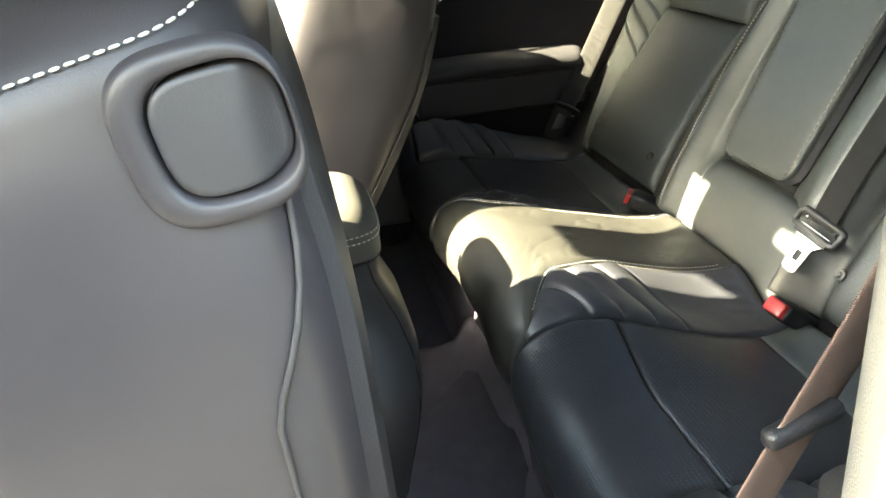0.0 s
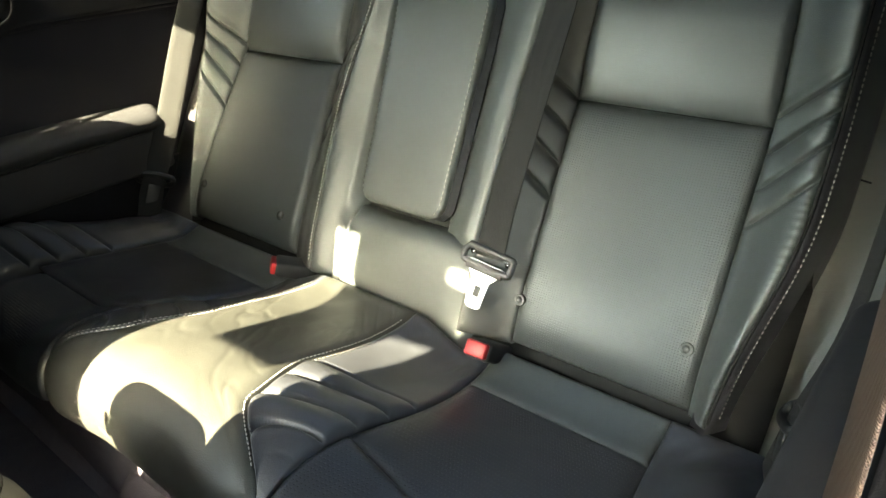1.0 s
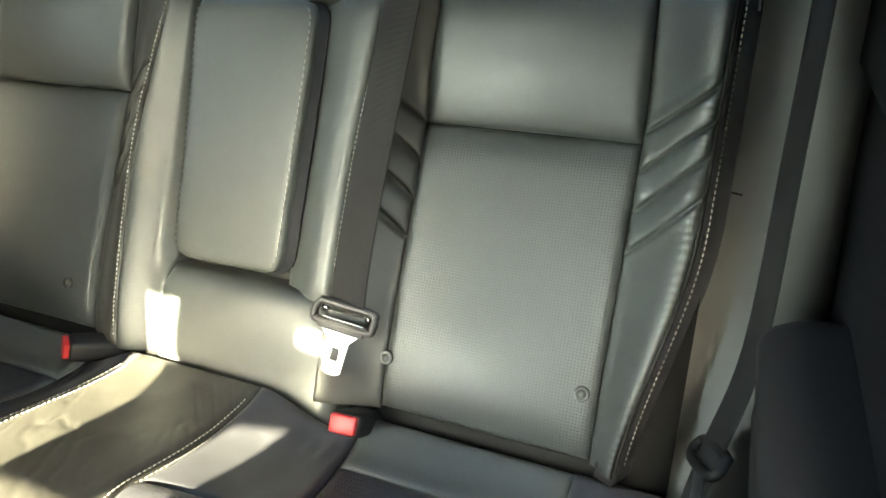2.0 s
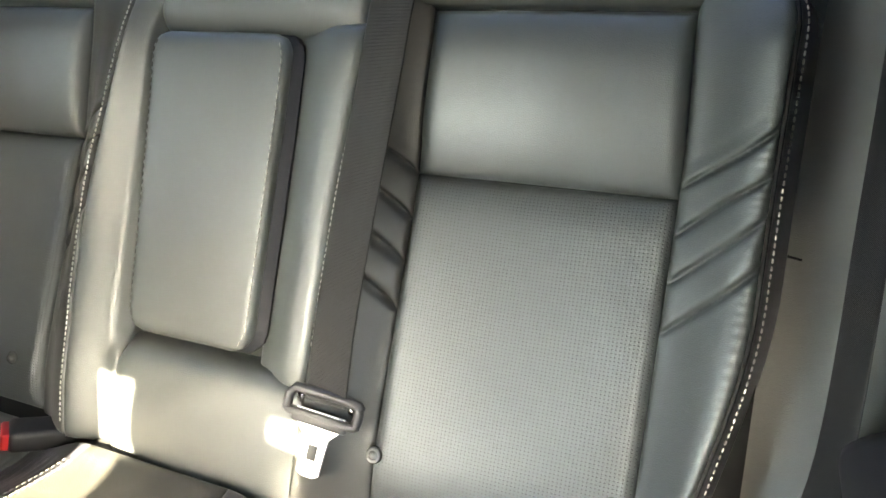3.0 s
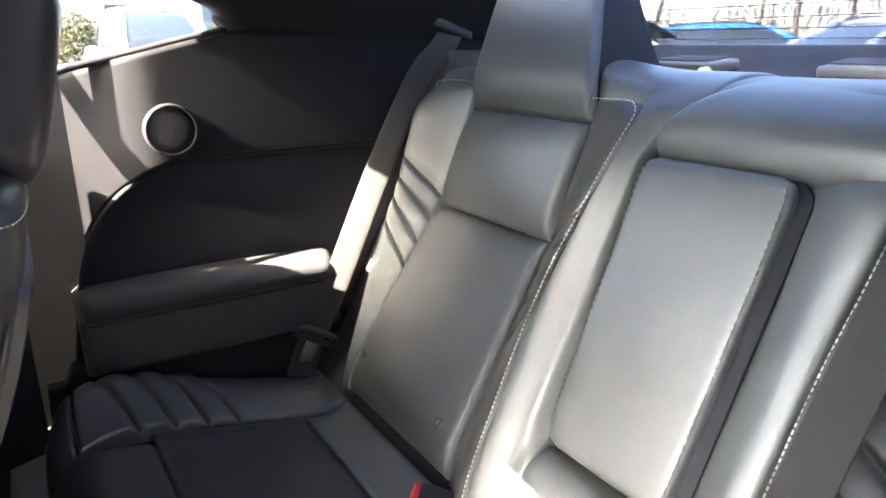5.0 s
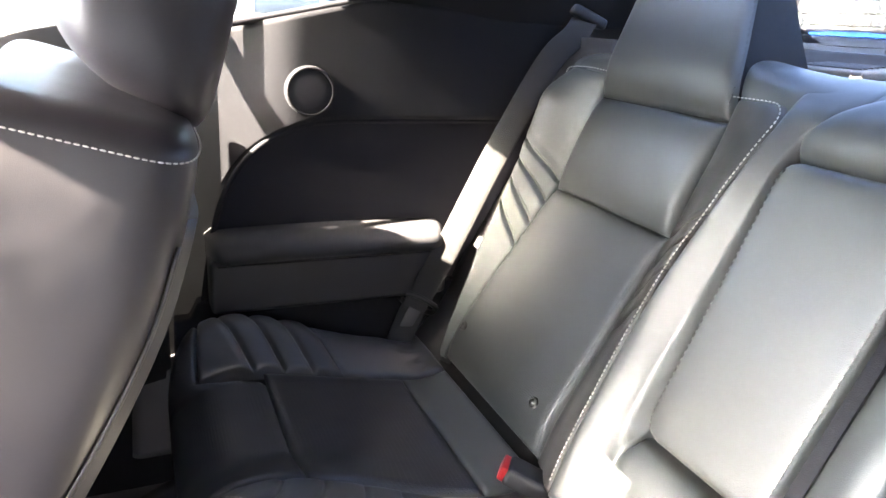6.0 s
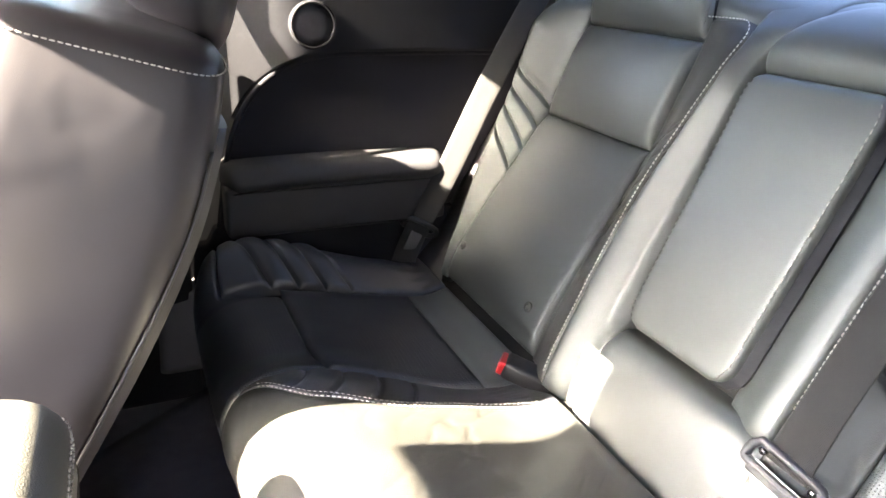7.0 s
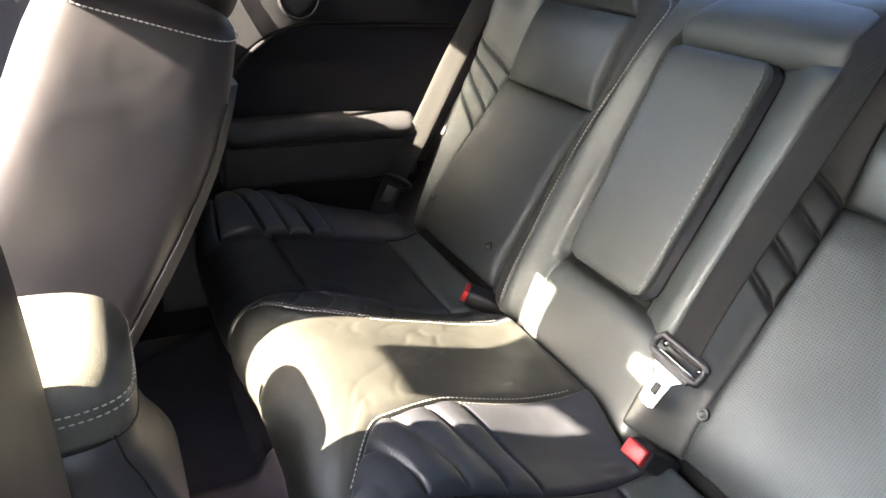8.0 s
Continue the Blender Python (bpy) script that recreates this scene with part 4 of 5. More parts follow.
def release_handle(seat, base, side):
    """Fold lever set in the flank of the backrest: a rounded surround, a hollow and the flap."""
    def ringed(c, rx, rz, power, n, tilt):
        """A rounded square outline in the flank's plane."""
        out = []
        for k in range(n):
            t = math.tau * k / n
            px = rx * math.copysign(abs(math.cos(t)) ** power, math.cos(t))
            pz = rz * math.copysign(abs(math.sin(t)) ** power, math.sin(t))
            out.append((c[0] + px * math.cos(tilt) - pz * math.sin(tilt), c[1] + px * math.sin(tilt) + pz * math.cos(tilt)))
        return out
    c, tilt = (-0.0395, 0.519), radians(8)
    X = side * 0.2495
    levels = [(0.0362, 0.0385, -0.004, 0.0), (0.0350, 0.0372, 0.0004, 0.0004), (0.0338, 0.0356, 0.0022, 0.001), (0.0316, 0.0330, 0.0034, 0.003), (0.0296, 0.0302, 0.0034, 0.0046), (0.0280, 0.0280, 0.0022, 0.0054), (0.0274, 0.0271, -0.004, 0.0056), (0.0270, 0.0266, -0.012, 0.0056)]
    n = 48
    verts, faces = [], []
    for rx, rz, out, slip in levels:
        verts += [base @ Vector((X + side * out, y, z)) for y, z in ringed((c[0] + slip, c[1] + 0.25 * slip), rx, rz, 0.66, n, tilt)]
    for j in range(len(levels) - 1):
        faces += [(j * n + k, j * n + (k + 1) % n, (j + 1) * n + (k + 1) % n, (j + 1) * n + k) for k in range(n)]
    faces.append(tuple((len(levels) - 1) * n + k for k in range(n)))
    sur = part("lever_surround", mesh_of("lever_surround", verts, faces, SIDE), seat, "grey plastic lever surround")
    c2 = (c[0] + 0.0056, c[1] + 0.0014)
    levels = [(0.0262, 0.0257, -0.011), (0.0260, 0.0255, -0.0006), (0.0252, 0.0247, 0.0008)] + [(0.0252 * k, 0.0247 * k, 0.0008 + 0.001 * (1 - k)) for k in (0.9, 0.8, 0.7, 0.6, 0.5, 0.4, 0.3, 0.2, 0.1, 0.02)]
    verts, faces = [], []
    for rx, rz, out in levels:
        # the flap dips towards its rear edge, where the fingers reach in
        verts += [base @ Vector((X + side * (out - 0.009 * ease((y - c2[0] - 0.006) / 0.017)), y, z)) for y, z in ringed(c2, rx, rz, 0.62, n, tilt)]
    for j in range(len(levels) - 1):
        faces += [(j * n + k, j * n + (k + 1) % n, (j + 1) * n + (k + 1) % n, (j + 1) * n + k) for k in range(n)]
    faces.append(tuple((len(levels) - 1) * n + k for k in range(n)))
    part("lever_flap", mesh_of("lever_flap", verts, faces, SHELL), sur, "grey release flap")


# ---- console ----
def centre_console():
    ob = thing("centre_console", "grey centre console with a stitched leather armrest lid", "car console", at=(0.04, -0.8, 0.34))
    def body(h, u):
        w = 0.100 + 0.100 * ease((0.86 - h) / 0.32)
        cx, cy = math.sin(u), math.cos(u)
        rear = -0.545 + 0.045 * ease((1 - h) / 0.35) - 0.04 * ease((0.65 - h) / 0.65)
        return Vector((0.066 - 0.016 * (1 - h) + w * math.copysign(abs(cx) ** 0.45, cx), rear - 0.35 + 0.35 * math.copysign(abs(cy) ** 0.2, cy), 0.33 + 0.425 * h))
    verts, faces = [], []
    for j in range(13):
        verts += [body(j / 12, math.tau * k / 60) for k in range(60)]
    for j in range(12):
        faces += [(j * 60 + k, (j + 1) * 60 + k, (j + 1) * 60 + (k + 1) % 60, j * 60 + (k + 1) % 60) for k in range(60)]
    faces += [tuple(range(60)), tuple(12 * 60 + k for k in range(59, -1, -1))]
    part("body", mesh_of("body", verts, faces, SHELL), ob, "grey plastic body")
    def lid(h, u, grow=0.0):
        cx, cy = math.sin(u), math.cos(u)
        k = math.sqrt(max(0.0, 1 - max(0, (h - 0.45) / 0.55) ** 2))
        w = (0.088 + grow) * (0.60 + 0.40 * k) + 0.012
        return Vector((0.068 + w * math.copysign(abs(cx) ** 0.4, cx), -0.535 - 0.26 + (0.26 + grow) * (0.8 + 0.2 * k) * math.copysign(abs(cy) ** 0.22, cy), 0.757 + 0.072 * h))
    verts, faces = [], []
    hs = [0, 0.08, 0.2, 0.35, 0.5, 0.62, 0.74, 0.84, 0.91, 0.96, 0.99]
    for h in hs:
        verts += [lid(h, math.tau * k / 64) for k in range(64)]
    for j in range(len(hs) - 1):
        faces += [(j * 64 + k, (j + 1) * 64 + k, (j + 1) * 64 + (k + 1) % 64, j * 64 + (k + 1) % 64) for k in range(64)]
    faces += [tuple(range(64)), tuple((len(hs) - 1) * 64 + k for k in range(63, -1, -1))]
    top = part("lid", mesh_of("lid", verts, faces, LID), ob, "padded leather lid")
    for h in (0.40, 0.52):
        part("stitching", stitches("stitching", [lid(h, u, 0.001) for u in np.linspace(-2.2, 2.2, 160)], THREAD, 0.005, 0.0022, 0.0009), top, "double pale stitching")
    # moulding seam down the rear face, the dark joint under the lid and its catch
    part("seam", tube("seam", [body(h, 0.62) for h in np.linspace(0.05, 0.99, 14)], 0.0012, GAP), ob, "dark moulding seam")
    part("lid_joint", tube("lid_joint", [lid(0.0, u, -0.003) for u in np.linspace(-2.4, 2.4, 50)], 0.004, GAP), ob, "dark joint below the lid")
    part("catch", block("catch", (0.012, 0.030, 0.020), BLACK, 0.004, 3, Matrix.Translation((-0.040, -0.575, 0.745))), ob, "black lid catch")
    return ob


LID = material("lid_leather", (0.10, 0.097, 0.085), 0.5, grain=0.35, grain_size=800)


# ---- car shell ----
def car_shell():
    def put(name, me, label, cat="car body"):
        ob = new(name, me)
        return tagged(ob, label, cat, "", "structure")
    def flat(name, outline, x0, depth, mat):
        """An upright panel in y, z that stands at x0 and is depth thick away from the cabin."""
        s = math.copysign(1, depth)
        return extruded(name, outline, abs(depth), mat, Matrix(((0, 0, s, x0), (1, 0, 0, 0), (0, 1, 0, 0), (0, 0, 0, 1))))
    # floor with the tunnel and the heel step below the bench
    def floor(a, b):
        x = -0.73 + 1.46 * a
        z = 0.33 + 0.075 * ease((0.20 - abs(x)) / 0.07)
        y = -1.75 + 1.43 * b
        return Vector((x, y, z + 0.06 * ease((y + 0.40) / 0.05)))
    put("floor", closed_grid("floor", floor, 60, 60, CARPET, (0, 0, -0.03)), "dark carpeted car floor", "car floor")
    def heel(a, b):
        x = -0.70 + 1.40 * a
        return Vector((x, -0.360 + 0.016 * b + 0.004 * math.sin(9 * x), 0.36 + 0.17 * b))
    put("heel_board", closed_grid("heel_board", heel, 40, 8, CARPET, (0, 0.02, 0)), "dark carpeted board below the rear bench", "car floor")
    # side walls
    for s, tag in ((-1, "wall_passenger"), (1, "wall_driver")):
        if s < 0:
            low = [(-1.75, 0.30), (1.05, 0.30), (1.05, 1.16), (0.35, 1.19), (0.05, 1.195), (-0.04, 1.197), (-0.10, 1.186), (-0.30, 1.140), (-0.46, 1.108), (-1.0, 1.05), (-1.75, 1.0)]
        else:
            low = [(-0.37, 0.30), (1.05, 0.30), (1.05, 1.16), (0.35, 1.19), (0.05, 1.195), (-0.04, 1.197), (-0.10, 1.186), (-0.30, 1.140), (-0.37, 1.125)]
        # the driver's wall takes the paled trim colour as well
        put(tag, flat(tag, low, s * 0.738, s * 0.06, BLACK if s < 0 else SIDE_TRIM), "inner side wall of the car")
        # rear pillar, leaning in over the sill
        ys = [(-0.045, 1.178), (-0.046, 1.197), (-0.060, 1.214), (-0.082, 1.240), (-0.27, 1.30), (-0.46, 1.38)]
        def pillar(a, b, s=s):
            i = b * (len(ys) - 1)
            y0 = curve([(k, p[0]) for k, p in enumerate(ys)], i)
            z = curve([(k, p[1]) for k, p in enumerate(ys)], i)
            y1 = 0.95 - 1.5 * (z - 1.197) * 2.2
            x = wall_x(z)
            y = y0 + (max(y1, y0 + 0.15) - y0) * a
            return Vector((s * (x - 0.02 * ease(a * 4)), y, z))
        me = closed_grid("pillar", pillar, 24, 16, LINER, (s * 0.05, 0, 0))
        put("pillar_passenger" if s < 0 else "pillar_driver", me, "dark grey rear roof pillar", "car pillar")
    # roof; driver's side stretched forward, down and outward, unseen, to block the sun
    def roof(a, b):
        xl = -0.602 - 0.036 * ease((1.07 * b - 0.45) / 0.05)
        x = xl + (0.798 - xl) * a
        front = -0.90 - 0.48 * ease((x - 0.20) / 0.12)
        y = front + (0.17 - front) * b
        return Vector((x, y, 1.364 - 0.03 * (min(x, 0.6) / 0.6) ** 2 - 0.03 * (2 * b - 1) ** 2 - 0.17 * max(0.0, (-0.90 - y) / 0.48)))
    put("ceiling", closed_grid("ceiling", roof, 20, 20, ROOF, (0, 0, 0.04)), "light grey car headliner", "car roof")
    # parcel shelf and tail
    def shelf(a, b):
        return Vector((-0.70 + 1.40 * a, 0.40 + 0.55 * b, 1.112 + 0.050 * b))
    put("shelf", closed_grid("shelf", shelf, 20, 10, SHELF, (0, 0, -0.03)), "dark parcel shelf behind the rear seat", "parcel shelf")
    put("wall_rear", block("wall_rear", (1.46, 0.05, 0.84), BLACK, 0.01, 2, Matrix.Translation((0, 0.975, 0.740))), "plain rear bulkhead of the cabin")
    put("door_driver", block("door_driver", (0.09, 1.15, 0.82), BLACK, 0.03, 3, Matrix.Translation((1.16, -1.36, 0.72)) @ Matrix.Rotation(radians(-38), 4, "Z")), "dark inner face of the open door", "car door")
    # invented, out of view: holds back door-side sky and bounces a little light
    put("wall_shade", block("wall_shade", (0.2, 9.0, 1.9), SHADE_WALL, 0.02, 1, Matrix.Translation((1.95, 0.3, 0.95))), "plain grey unseen wall, added to block light from the driver's side", "wall")
    card = block("door_passenger", (0.05, 1.25, 0.70), PANEL, 0.01, 2, Matrix.Translation((-0.708, -1.02, 0.70)))
    rest = block("door_armrest", (0.13, 0.52, 0.07), CUSHION, 0.02, 4, Matrix.Translation((-0.66, -1.10, 0.71)))
    door = put("door_passenger", card, "black inner panel of the closed door", "car door")
    part("door_armrest", rest, door, "padded door armrest")
    put("door_jamb", block("door_jamb", (0.06, 0.05, 0.80), SIDE_TRIM, 0.018, 4, Matrix.Translation((0.802, -0.392, 0.72)) @ Matrix.Rotation(radians(6), 4, "X")), "pale grey door jamb trim", "car trim")
    put("wall_front", block("wall_front", (1.46, 0.30, 0.62), BLACK, 0.05, 3, Matrix.Translation((0, -1.80, 0.63))), "plain dark dashboard")
    put("wall_yard", block("wall_yard", (60.0, 0.3, 3.6), WALL_WHITE, 0.02, 1, Matrix.Translation((0, -14.0, 1.8))), "plain white wall at the end of the car park", "wall")
    put("windscreen_pillar", tube("windscreen_pillar", [(-0.60, -0.90, 1.32), (-0.68, -1.4, 1.17), (-0.72, -1.75, 1.0)], 0.03, BLACK), "dark windscreen pillar", "car pillar")
    put("windscreen_pillar", tube("windscreen_pillar", [(0.70, -1.10, 1.22), (0.68, -1.4, 1.17), (0.72, -1.75, 1.0)], 0.03, BLACK), "dark windscreen pillar", "car pillar")


def mirror_blocker():
    # out of view; both outlines are fitted to the shadow wanted on the bench
    ob = thing("mirror_stand_in", "black unseen stand-in for the mirror, shaped to shade the bench", "car mirror", at=(0.045, -0.92, 1.2))
    up = Matrix(((1, 0, 0, 0.004), (0, 0, 1, -0.92), (0, 1, 0, 0), (0, 0, 0, 1)))
    part("housing", extruded("housing", [(-0.02, 1.128), (0.10, 1.128), (0.115, 1.20), (-0.03, 1.20)], 0.03, BLACK, up, 0.008, 3), ob)
    part("sun_mask", extruded("sun_mask", [(-0.03, 1.198), (0.195, 1.198), (0.205, 1.28), (0.13, 1.29), (0.13, 1.40), (-0.06, 1.40), (-0.06, 1.26)], 0.05, BLACK, up, 0.008, 3), ob)


def passenger_belt():
    # added mostly out of view, so that its shadow falls on the side trim
    ob = thing("front_seat_belt", "grey front seat belt drawn forward from the rear side panel", "seat belt", "front belts", at=(-0.70, -0.4, 1.0))
    line = [(-0.742, -0.30, 1.175), (-0.728, -0.36, 1.155), (-0.70, -0.45, 1.125), (-0.665, -0.56, 1.10), (-0.650, -0.64, 1.06)]
    part("webbing", strap("webbing", smooth_path(line, 5), (0.1, 0.0, 1.0), 0.047, 0.0022, BELT), ob)


def front_belt():
    ob = thing("front_seat_belt", "brown-grey front seat belt hanging by the door opening", "seat belt", "front belts", at=(0.70, -0.36, 0.5))
    line = [(0.690, -0.265, 1.22), (0.695, -0.303, 1.11), (0.700, -0.353, 0.98), (0.700, -0.401, 0.862), (0.702, -0.452, 0.73), (0.705, -0.490, 0.60), (0.708, -0.51, 0.45)]
    part("webbing", strap("webbing", smooth_path(line, 6), (-0.25, 0.93, 0.1), 0.046, 0.0022, FRONT_BELT), ob, "brown-grey webbing")
    m = Matrix.Translation((0.704, -0.388, 0.906)) @ Matrix.Rotation(radians(8), 4, "X") @ Matrix.Rotation(radians(8), 4, "Z")
    part("belt_stop", block("belt_stop", (0.012, 0.050, 0.012), BLACK, 0.005, 3, m), ob, "black belt guide")


FRONT_BELT = webbing("front_belt_webbing", (0.14, 0.088, 0.070))


def shelf_fittings():
    """Grille lids and the belt housing on the parcel shelf."""
    for x in (-0.29, -0.01):
        ob = thing("shelf_grille", "raised grey vent grille on the parcel shelf", "vent", "shelf grilles", at=(x, 0.56, 1.13))
        part("lid", block("lid", (0.12, 0.07, 0.016), SIDE_TRIM, 0.005, 3, Matrix.Translation((x, 0.56, 1.136)) @ Matrix.Rotation(radians(5), 4, "X")), ob)
        for k in range(5):
            part("slat", block("slat", (0.10, 0.004, 0.003), SHELL, 0.0015, 2, Matrix.Translation((x, 0.535 + 0.012 * k, 1.1445 + 0.001 * k))), ob, "")
    ob = thing("belt_housing", "dark belt retractor housing on the parcel shelf", "belt housing", at=(0.27, 0.56, 1.12))
    part("cover", extruded("cover", [(-0.19, 0.0), (0.16, 0.0), (0.16, 0.052), (-0.10, 0.052), (-0.13, 0.046)], 0.15, SHELF, Matrix(((1, 0, 0, 0.30), (0, 0, 1, 0.50), (0, 1, 0, 1.112), (0, 0, 0, 1))), 0.006, 3), ob)
    part("slot", block("slot", (0.12, 0.006, 0.012), BLACK, 0.002, 2, Matrix.Translation((0.33, 0.499, 1.146))), ob, "black belt slot")


# ---- glass ----
def glazing():
    m = bpy.data.materials.new("window_glass")
    m.use_nodes = True
    b = m.node_tree.nodes["Principled BSDF"]
    b.inputs["Base Color"].default_value = (0.92, 0.95, 0.94, 1)
    b.inputs["Roughness"].default_value, b.inputs["IOR"].default_value = 0.0, 1.2
    b.inputs["Transmission Weight"].default_value = 1.0
    def pane(name, corners, tint, label):
        a, b_, c, d = [Vector(p) for p in corners]
        nrm = (b_ - a).cross(d - a).normalized() * 0.004
        vs = [a, b_, c, d, a + nrm, b_ + nrm, c + nrm, d + nrm]
        fs = [(0, 3, 2, 1), (4, 5, 6, 7), (0, 1, 5, 4), (1, 2, 6, 5), (2, 3, 7, 6), (3, 0, 4, 7)]
        g = m.copy()
        g.node_tree.nodes["Principled BSDF"].inputs["Base Color"].default_value = (*tint, 1)
        ob = new(name, mesh_of(name, vs, fs, g, smooth=False))
        ob.visible_shadow = name != "window_1"
        tagged(ob, label, "window glass", "", "structure")
        return ob
    pane("window_1", [(-0.745, -0.95, 1.06), (-0.745, -0.02, 1.19), (-0.600, -0.28, 1.39), (-0.600, -0.85, 1.37)], (0.22, 0.225, 0.225), "tinted side window glass")
    pane("window_3", [(0.745, -0.02, 1.19), (0.745, -0.40, 1.118), (0.606, -0.40, 1.375), (0.600, -0.28, 1.38)], (0.22, 0.225, 0.225), "tinted quarter window glass")
    rear = pane("window_2", [(-0.70, 0.95, 1.165), (0.70, 0.95, 1.165), (0.61, 0.17, 1.375), (-0.61, 0.17, 1.375)], (0.075, 0.084, 0.108), "dark tinted sloping rear window glass")
    # heating wires on the inside of the rear glass
    for k in range(11):
        f = 0.06 + 0.085 * k
        y, z, w = 0.95 - 0.78 * f, 1.165 + 0.21 * f - 0.004, 0.63 - 0.12 * f
        part("heating_wire", tube("heating_wire", [(-w, y, z), (0, y, z), (w, y, z)], 0.0008, GAP, 5), rear, "thin dark heating wire")


# ---- outside ----
def parked_car(name, at, turn, paint, label, height=1.45):
    ob = thing(name, label, "car", "parked cars", at=at)
    m = Matrix.Translation(at) @ Matrix.Rotation(radians(turn), 4, "Z")
    k = height / 1.45
    side = [(-2.2, 0.35), (-2.25, 0.62), (-2.1, 0.80), (-1.2, 0.93), (1.5, 0.97), (2.1, 0.88), (2.2, 0.60), (2.15, 0.35)]
    up = Matrix(((1, 0, 0, 0), (0, 0, 1, -0.88), (0, 1, 0, 0), (0, 0, 0, 1)))
    part("body", extruded("body", [(x, z * k) for x, z in side], 1.76, paint, m @ up, 0.07, 3), ob)
    # rounded cabin: glass below, the painted roof above, pillars between
    levels = [(0.92, -1.30, 1.60, 0.82), (1.05, -1.05, 1.45, 0.78), (1.18, -0.78, 1.28, 0.73), (1.30, -0.50, 1.08, 0.67), (1.38, -0.28, 0.92, 0.61), (1.425, -0.10, 0.78, 0.53), (1.45, 0.12, 0.58, 0.36)]
    def ring(z, x0, x1, w, grow=0.0):
        out = []
        for q in range(40):
            t = math.tau * q / 40
            cx, cy = math.cos(t), math.sin(t)
            out.append(m @ Vector(((x0 + x1) / 2 + ((x1 - x0) / 2 + grow) * math.copysign(abs(cx) ** 0.5, cx), (w + grow) * math.copysign(abs(cy) ** 0.5, cy), z * k)))
        return out
    def loft(name, lv, mat, grow):
        verts = [p for l in lv for p in ring(*l, grow)]
        faces = [(j * 40 + q, j * 40 + (q + 1) % 40, j * 40 + 40 + (q + 1) % 40, j * 40 + 40 + q) for j in range(len(lv) - 1) for q in range(40)]
        faces += [tuple(range(39, -1, -1)), tuple((len(lv) - 1) * 40 + q for q in range(40))]
        return mesh_of(name, verts, faces, mat)
    part("glasshouse", loft("glasshouse", levels[:5], CAR_GLASS, 0.0), ob, "dark tinted windows")
    part("roof_panel", loft("roof_panel", levels[4:], paint, 0.012), ob)
    for q in (3, 17, 23, 37):
        part("pillar", tube("pillar", [ring(*l, 0.006)[q] for l in levels[:5]], 0.04, paint), ob)
    for w in (-0.42, 0.42):
        part("roof_rail", tube("roof_rail", [m @ Vector((x, w, 1.455 * k - 0.05 * abs(x - 0.3))) for x in (-0.2, 0.1, 0.4, 0.8)], 0.018, BLACK), ob)
    for x in (-1.4, 1.35):
        for w in (-0.80, 0.80):
            wm = m @ Matrix.Translation((x, w, 0.32)) @ Matrix.Rotation(math.pi / 2, 4, "X")
            wheel = part("wheel", lathe("wheel", [(0.20, -0.10), (0.31, -0.10), (0.325, -0.06), (0.325, 0.06), (0.31, 0.10), (0.20, 0.10)], BLACK, wm, 24), ob, "black tyre")
            part("rim", lathe("rim", [(0.20, -0.085), (0.20, 0.085), (0.10, 0.07), (0.03, 0.08)], CHROME, wm, 20), wheel, "alloy rim")
    return ob


def bare_tree(at, h, seed):
    rng = random.Random(seed)
    ob = thing("bare_tree", "leafless grey-brown tree behind the fence", "tree", "bare trees", at=at)
    base = Vector(at)
    path = [base + Vector((rng.uniform(-0.12, 0.12) * k, rng.uniform(-0.12, 0.12) * k, h * k / 6)) for k in range(7)]
    part("trunk", tube("trunk", path, lambda u: 0.085 * (1 - 0.7 * u), BARK, 8), ob)
    verts, faces = [], []
    def limb(p, d, length, r, depth):
        pts = [p]
        for _ in range(4):
            d = (d + Vector((rng.uniform(-0.3, 0.3), rng.uniform(-0.3, 0.3), rng.uniform(-0.05, 0.3)))).normalized()
            pts.append(pts[-1] + d * length / 4)
        n0 = len(verts)
        for i, q in enumerate(pts):
            rr = r * (1 - 0.75 * i / 4)
            verts.extend(q + Vector((rr * math.cos(t), rr * math.sin(t), 0)) for t in (0, 2.09, 4.19))
        for i in range(4):
            for t in range(3):
                faces.append((n0 + 3 * i + t, n0 + 3 * i + (t + 1) % 3, n0 + 3 * i + 3 + (t + 1) % 3, n0 + 3 * i + 3 + t))
        if depth:
            for _ in range(4):
                limb(pts[rng.randint(1, 4)], Vector((rng.uniform(-1, 1), rng.uniform(-1, 1), rng.uniform(0, 0.8))).normalized(), length * 0.55, r * 0.5, depth - 1)
    for _ in range(13):
        k = rng.randint(1, 5)
        limb(path[k], Vector((rng.uniform(-1, 1), rng.uniform(-1, 1), rng.uniform(0.1, 0.9))).normalized(), h * 0.35, 0.045, 2)
    part("crown", mesh_of("crown", verts, faces, BARK), ob, "bare branches and twigs")
    return ob


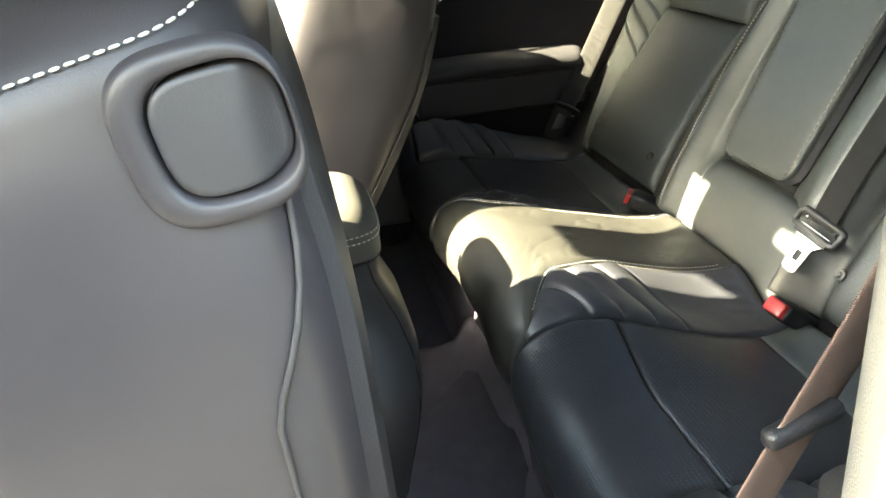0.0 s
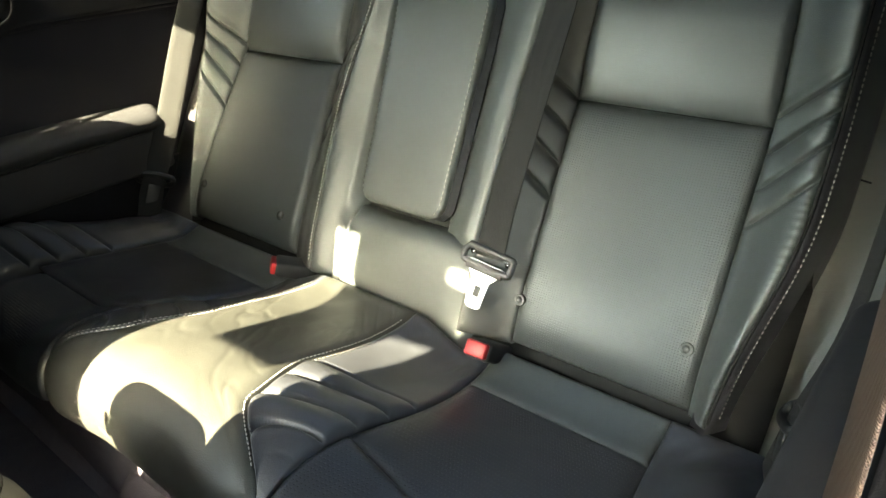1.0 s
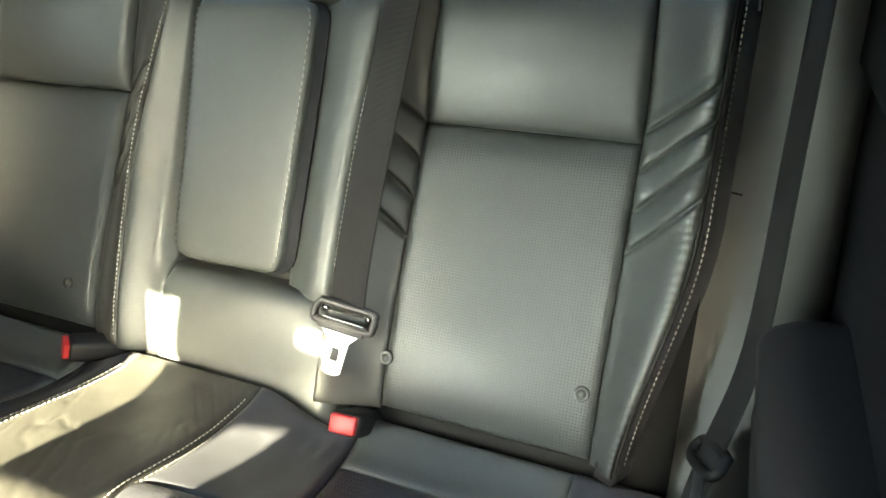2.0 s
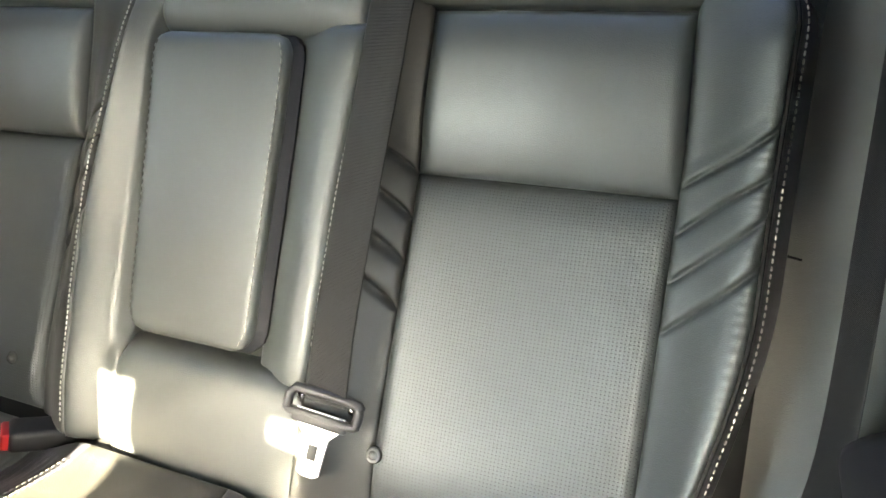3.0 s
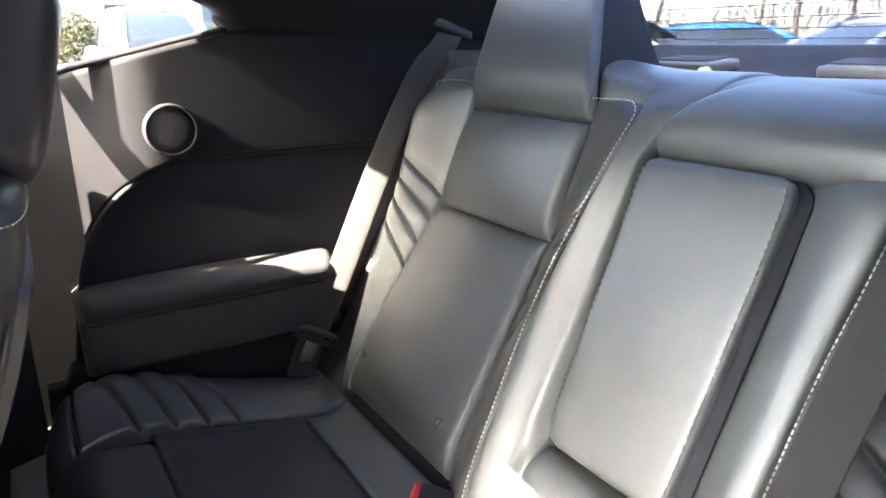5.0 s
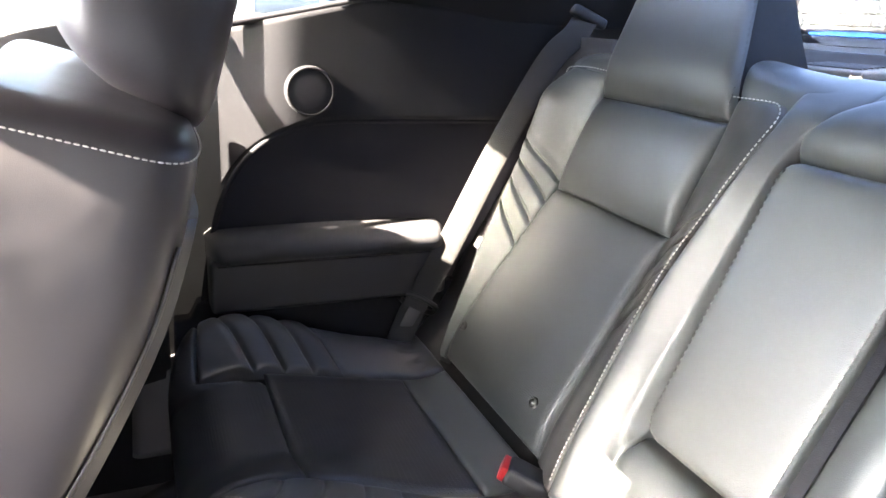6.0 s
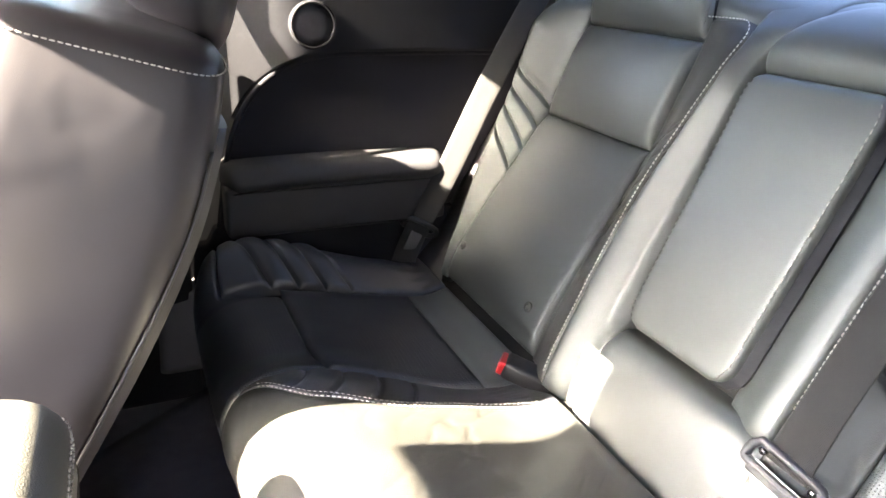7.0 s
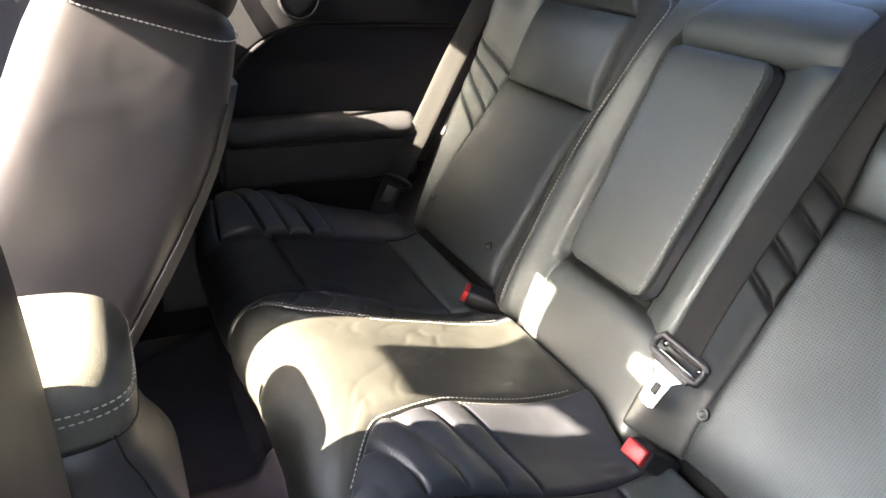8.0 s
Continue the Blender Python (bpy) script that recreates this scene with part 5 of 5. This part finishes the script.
def outside():
    me = mesh_of("ground", [(-400, -400, 0), (400, -400, 0), (400, 400, 0), (-400, 400, 0)], [(0, 1, 2, 3)], ASPHALT)
    tagged(new("ground", me), "sunlit grey asphalt of the car park", "ground", "", "structure")
    parked_car("white_car", (-11.2, 1.75, 0), 178, WHITE_PAINT, "white car parked across the lane, facing the windows", 1.72)
    parked_car("blue_car", (-5.6, 7.0, 0), 40, BLUE_PAINT, "bright blue car parked behind", 1.33)
    parked_car("silver_car", (-3.6, 7.8, 0), 75, SILVER_PAINT, "silver car parked beside the blue one", 1.36)
    parked_car("grey_car", (-1.2, 8.4, 0), 85, SILVER_PAINT, "silver car parked in the row behind", 1.32)
    # low white building with window bands
    b = thing("building", "white two-storey building with window bands", "building", at=(-24, 4, 0))
    part("wall", block("wall", (5.0, 30.0, 6.5), WALL_WHITE, 0.02, 1, Matrix.Translation((-26.5, 4, 3.25))), b)
    part("roof", block("roof", (5.6, 30.6, 0.3), SHELL, 0.02, 1, Matrix.Translation((-26.5, 4, 6.65))), b, "dark flat roof")
    for k in range(9):
        for z in (1.7, 4.6):
            y = -8.0 + 2.9 * k
            w = part("window", block("window", (0.10, 1.7, 1.3), CAR_GLASS, 0.01, 1, Matrix.Translation((-24.0, y, z))), b, "dark window")
            part("frame", block("frame", (0.06, 1.9, 0.10), WALL_WHITE, 0.01, 1, Matrix.Translation((-23.93, y, z - 0.70))), w, "white sill")
            part("mullion", block("mullion", (0.06, 0.07, 1.3), WALL_WHITE, 0.01, 1, Matrix.Translation((-23.93, y, z))), w, "white mullion")
    bush = thing("bush", "round dry bush before the building", "bush", at=(-17, 1.1, 0))
    rng = random.Random(5)
    verts, faces = [], []
    for _ in range(5000):
        d = Vector((rng.gauss(0, 1), rng.gauss(0, 1), rng.gauss(0, 1))).normalized() * rng.uniform(0.45, 1.0)
        c = Vector((-17, 1.1, 1.0)) + Vector((d.x * 0.8, d.y * 0.8, d.z * 0.95))
        u = Vector((rng.uniform(-1, 1), rng.uniform(-1, 1), rng.uniform(-1, 1))) * 0.10
        v = Vector((rng.uniform(-1, 1), rng.uniform(-1, 1), rng.uniform(-1, 1))) * 0.07
        n0 = len(verts)
        verts += [c, c + u, c + v]
        faces.append((n0, n0 + 1, n0 + 2))
    part("leaves", mesh_of("leaves", verts, faces, DRY_LEAF, smooth=False), bush)
    part("stem", tube("stem", [(-17, 1.1, 0), (-17, 1.1, 0.6)], 0.05, BARK), bush)
    # fence and bare trees behind the car park
    f = thing("fence", "grey wire fence along the car park", "fence", at=(-8, 19, 0))
    for k in range(14):
        x = -24 + 2.6 * k
        part("post", tube("post", [(x, 19.0, 0), (x, 19.0, 1.9)], 0.035, SHELL), f)
    for z in (0.3, 0.7, 1.1, 1.5, 1.85):
        part("wire", tube("wire", [(-24, 19.0, z), (10, 19.0, z)], 0.012, SHELL, 5), f)
    # thicket of bare twigs below the trees
    rng = random.Random(9)
    verts, faces = [], []
    for _ in range(14000):
        p = Vector((rng.uniform(-26, 14), rng.uniform(24, 40), rng.uniform(0, 5.5)))
        d = Vector((rng.gauss(0, 0.5), rng.gauss(0, 0.3), rng.uniform(0.3, 1.2))) * rng.uniform(0.5, 1.3)
        w = rng.uniform(0.015, 0.045)
        n0 = len(verts)
        verts += [p - Vector((w, 0, 0)), p + Vector((w, 0, 0)), p + Vector((0, w, 0)), p + d]
        faces += [(n0, n0 + 1, n0 + 3), (n0 + 1, n0 + 2, n0 + 3), (n0 + 2, n0, n0 + 3)]
    tagged(new("thicket", mesh_of("thicket", verts, faces, BARK, smooth=False)), "thicket of bare brown twigs behind the fence", "shrubs", "", "stuff")
    first = [bare_tree((-20 + 2.3 * k + random.uniform(-0.8, 0.8), 22 + 3.5 * (k % 3), 0), 8 + 1.5 * (k % 4), 40 + k) for k in range(5)]
    for k in range(30):
        copy_thing(first[k % 5], Matrix.Translation((-12 + 1.05 * k + random.uniform(-0.6, 0.6), 25 + 4 * (k % 3), 0)) @ Matrix.Rotation(1.3 * k, 4, "Z"))


BARK = material("bark", (0.10, 0.08, 0.066), 0.9, grain=0.6, grain_size=30)
CAR_GLASS = material("car_glass", (0.03, 0.035, 0.04), 0.05)
WHITE_PAINT = material("white_paint", (0.78, 0.78, 0.77), 0.25, blotch=0.03)
BLUE_PAINT = material("blue_paint", (0.03, 0.16, 0.50), 0.22, blotch=0.04)
SILVER_PAINT = material("silver_paint", (0.30, 0.32, 0.37), 0.28, blotch=0.04, metal=0.4)
WALL_WHITE = material("white_stucco", (0.74, 0.73, 0.71), 0.85, grain=0.3, grain_size=40, blotch_size=0.6)
DRY_LEAF = material("dry_leaf", (0.10, 0.09, 0.04), 0.8)

rear_seat_back()
rear_cushion()
belts()
for side in (-1, 1):
    quarter_panel(side)
front_seat("passenger_front_seat", -0.399, (-0.618, 0.535), 28, "grey-black front seat reclined towards the rear bench", width=1.128, crown=0.590, brim=0.568, taper=0.16, deep=1.20, full=0.014)
drv, drv_base, drv_shape = front_seat("driver_front_seat", 0.407, (-0.597, 0.565), -2, "grey-black front seat folded upright with a release lever", width=0.970, crown=0.606, bow=0.60)
release_handle(drv, drv_base, 1)
centre_console()
car_shell()
mirror_blocker()
front_belt()
passenger_belt()
shelf_fittings()
glazing()
outside()
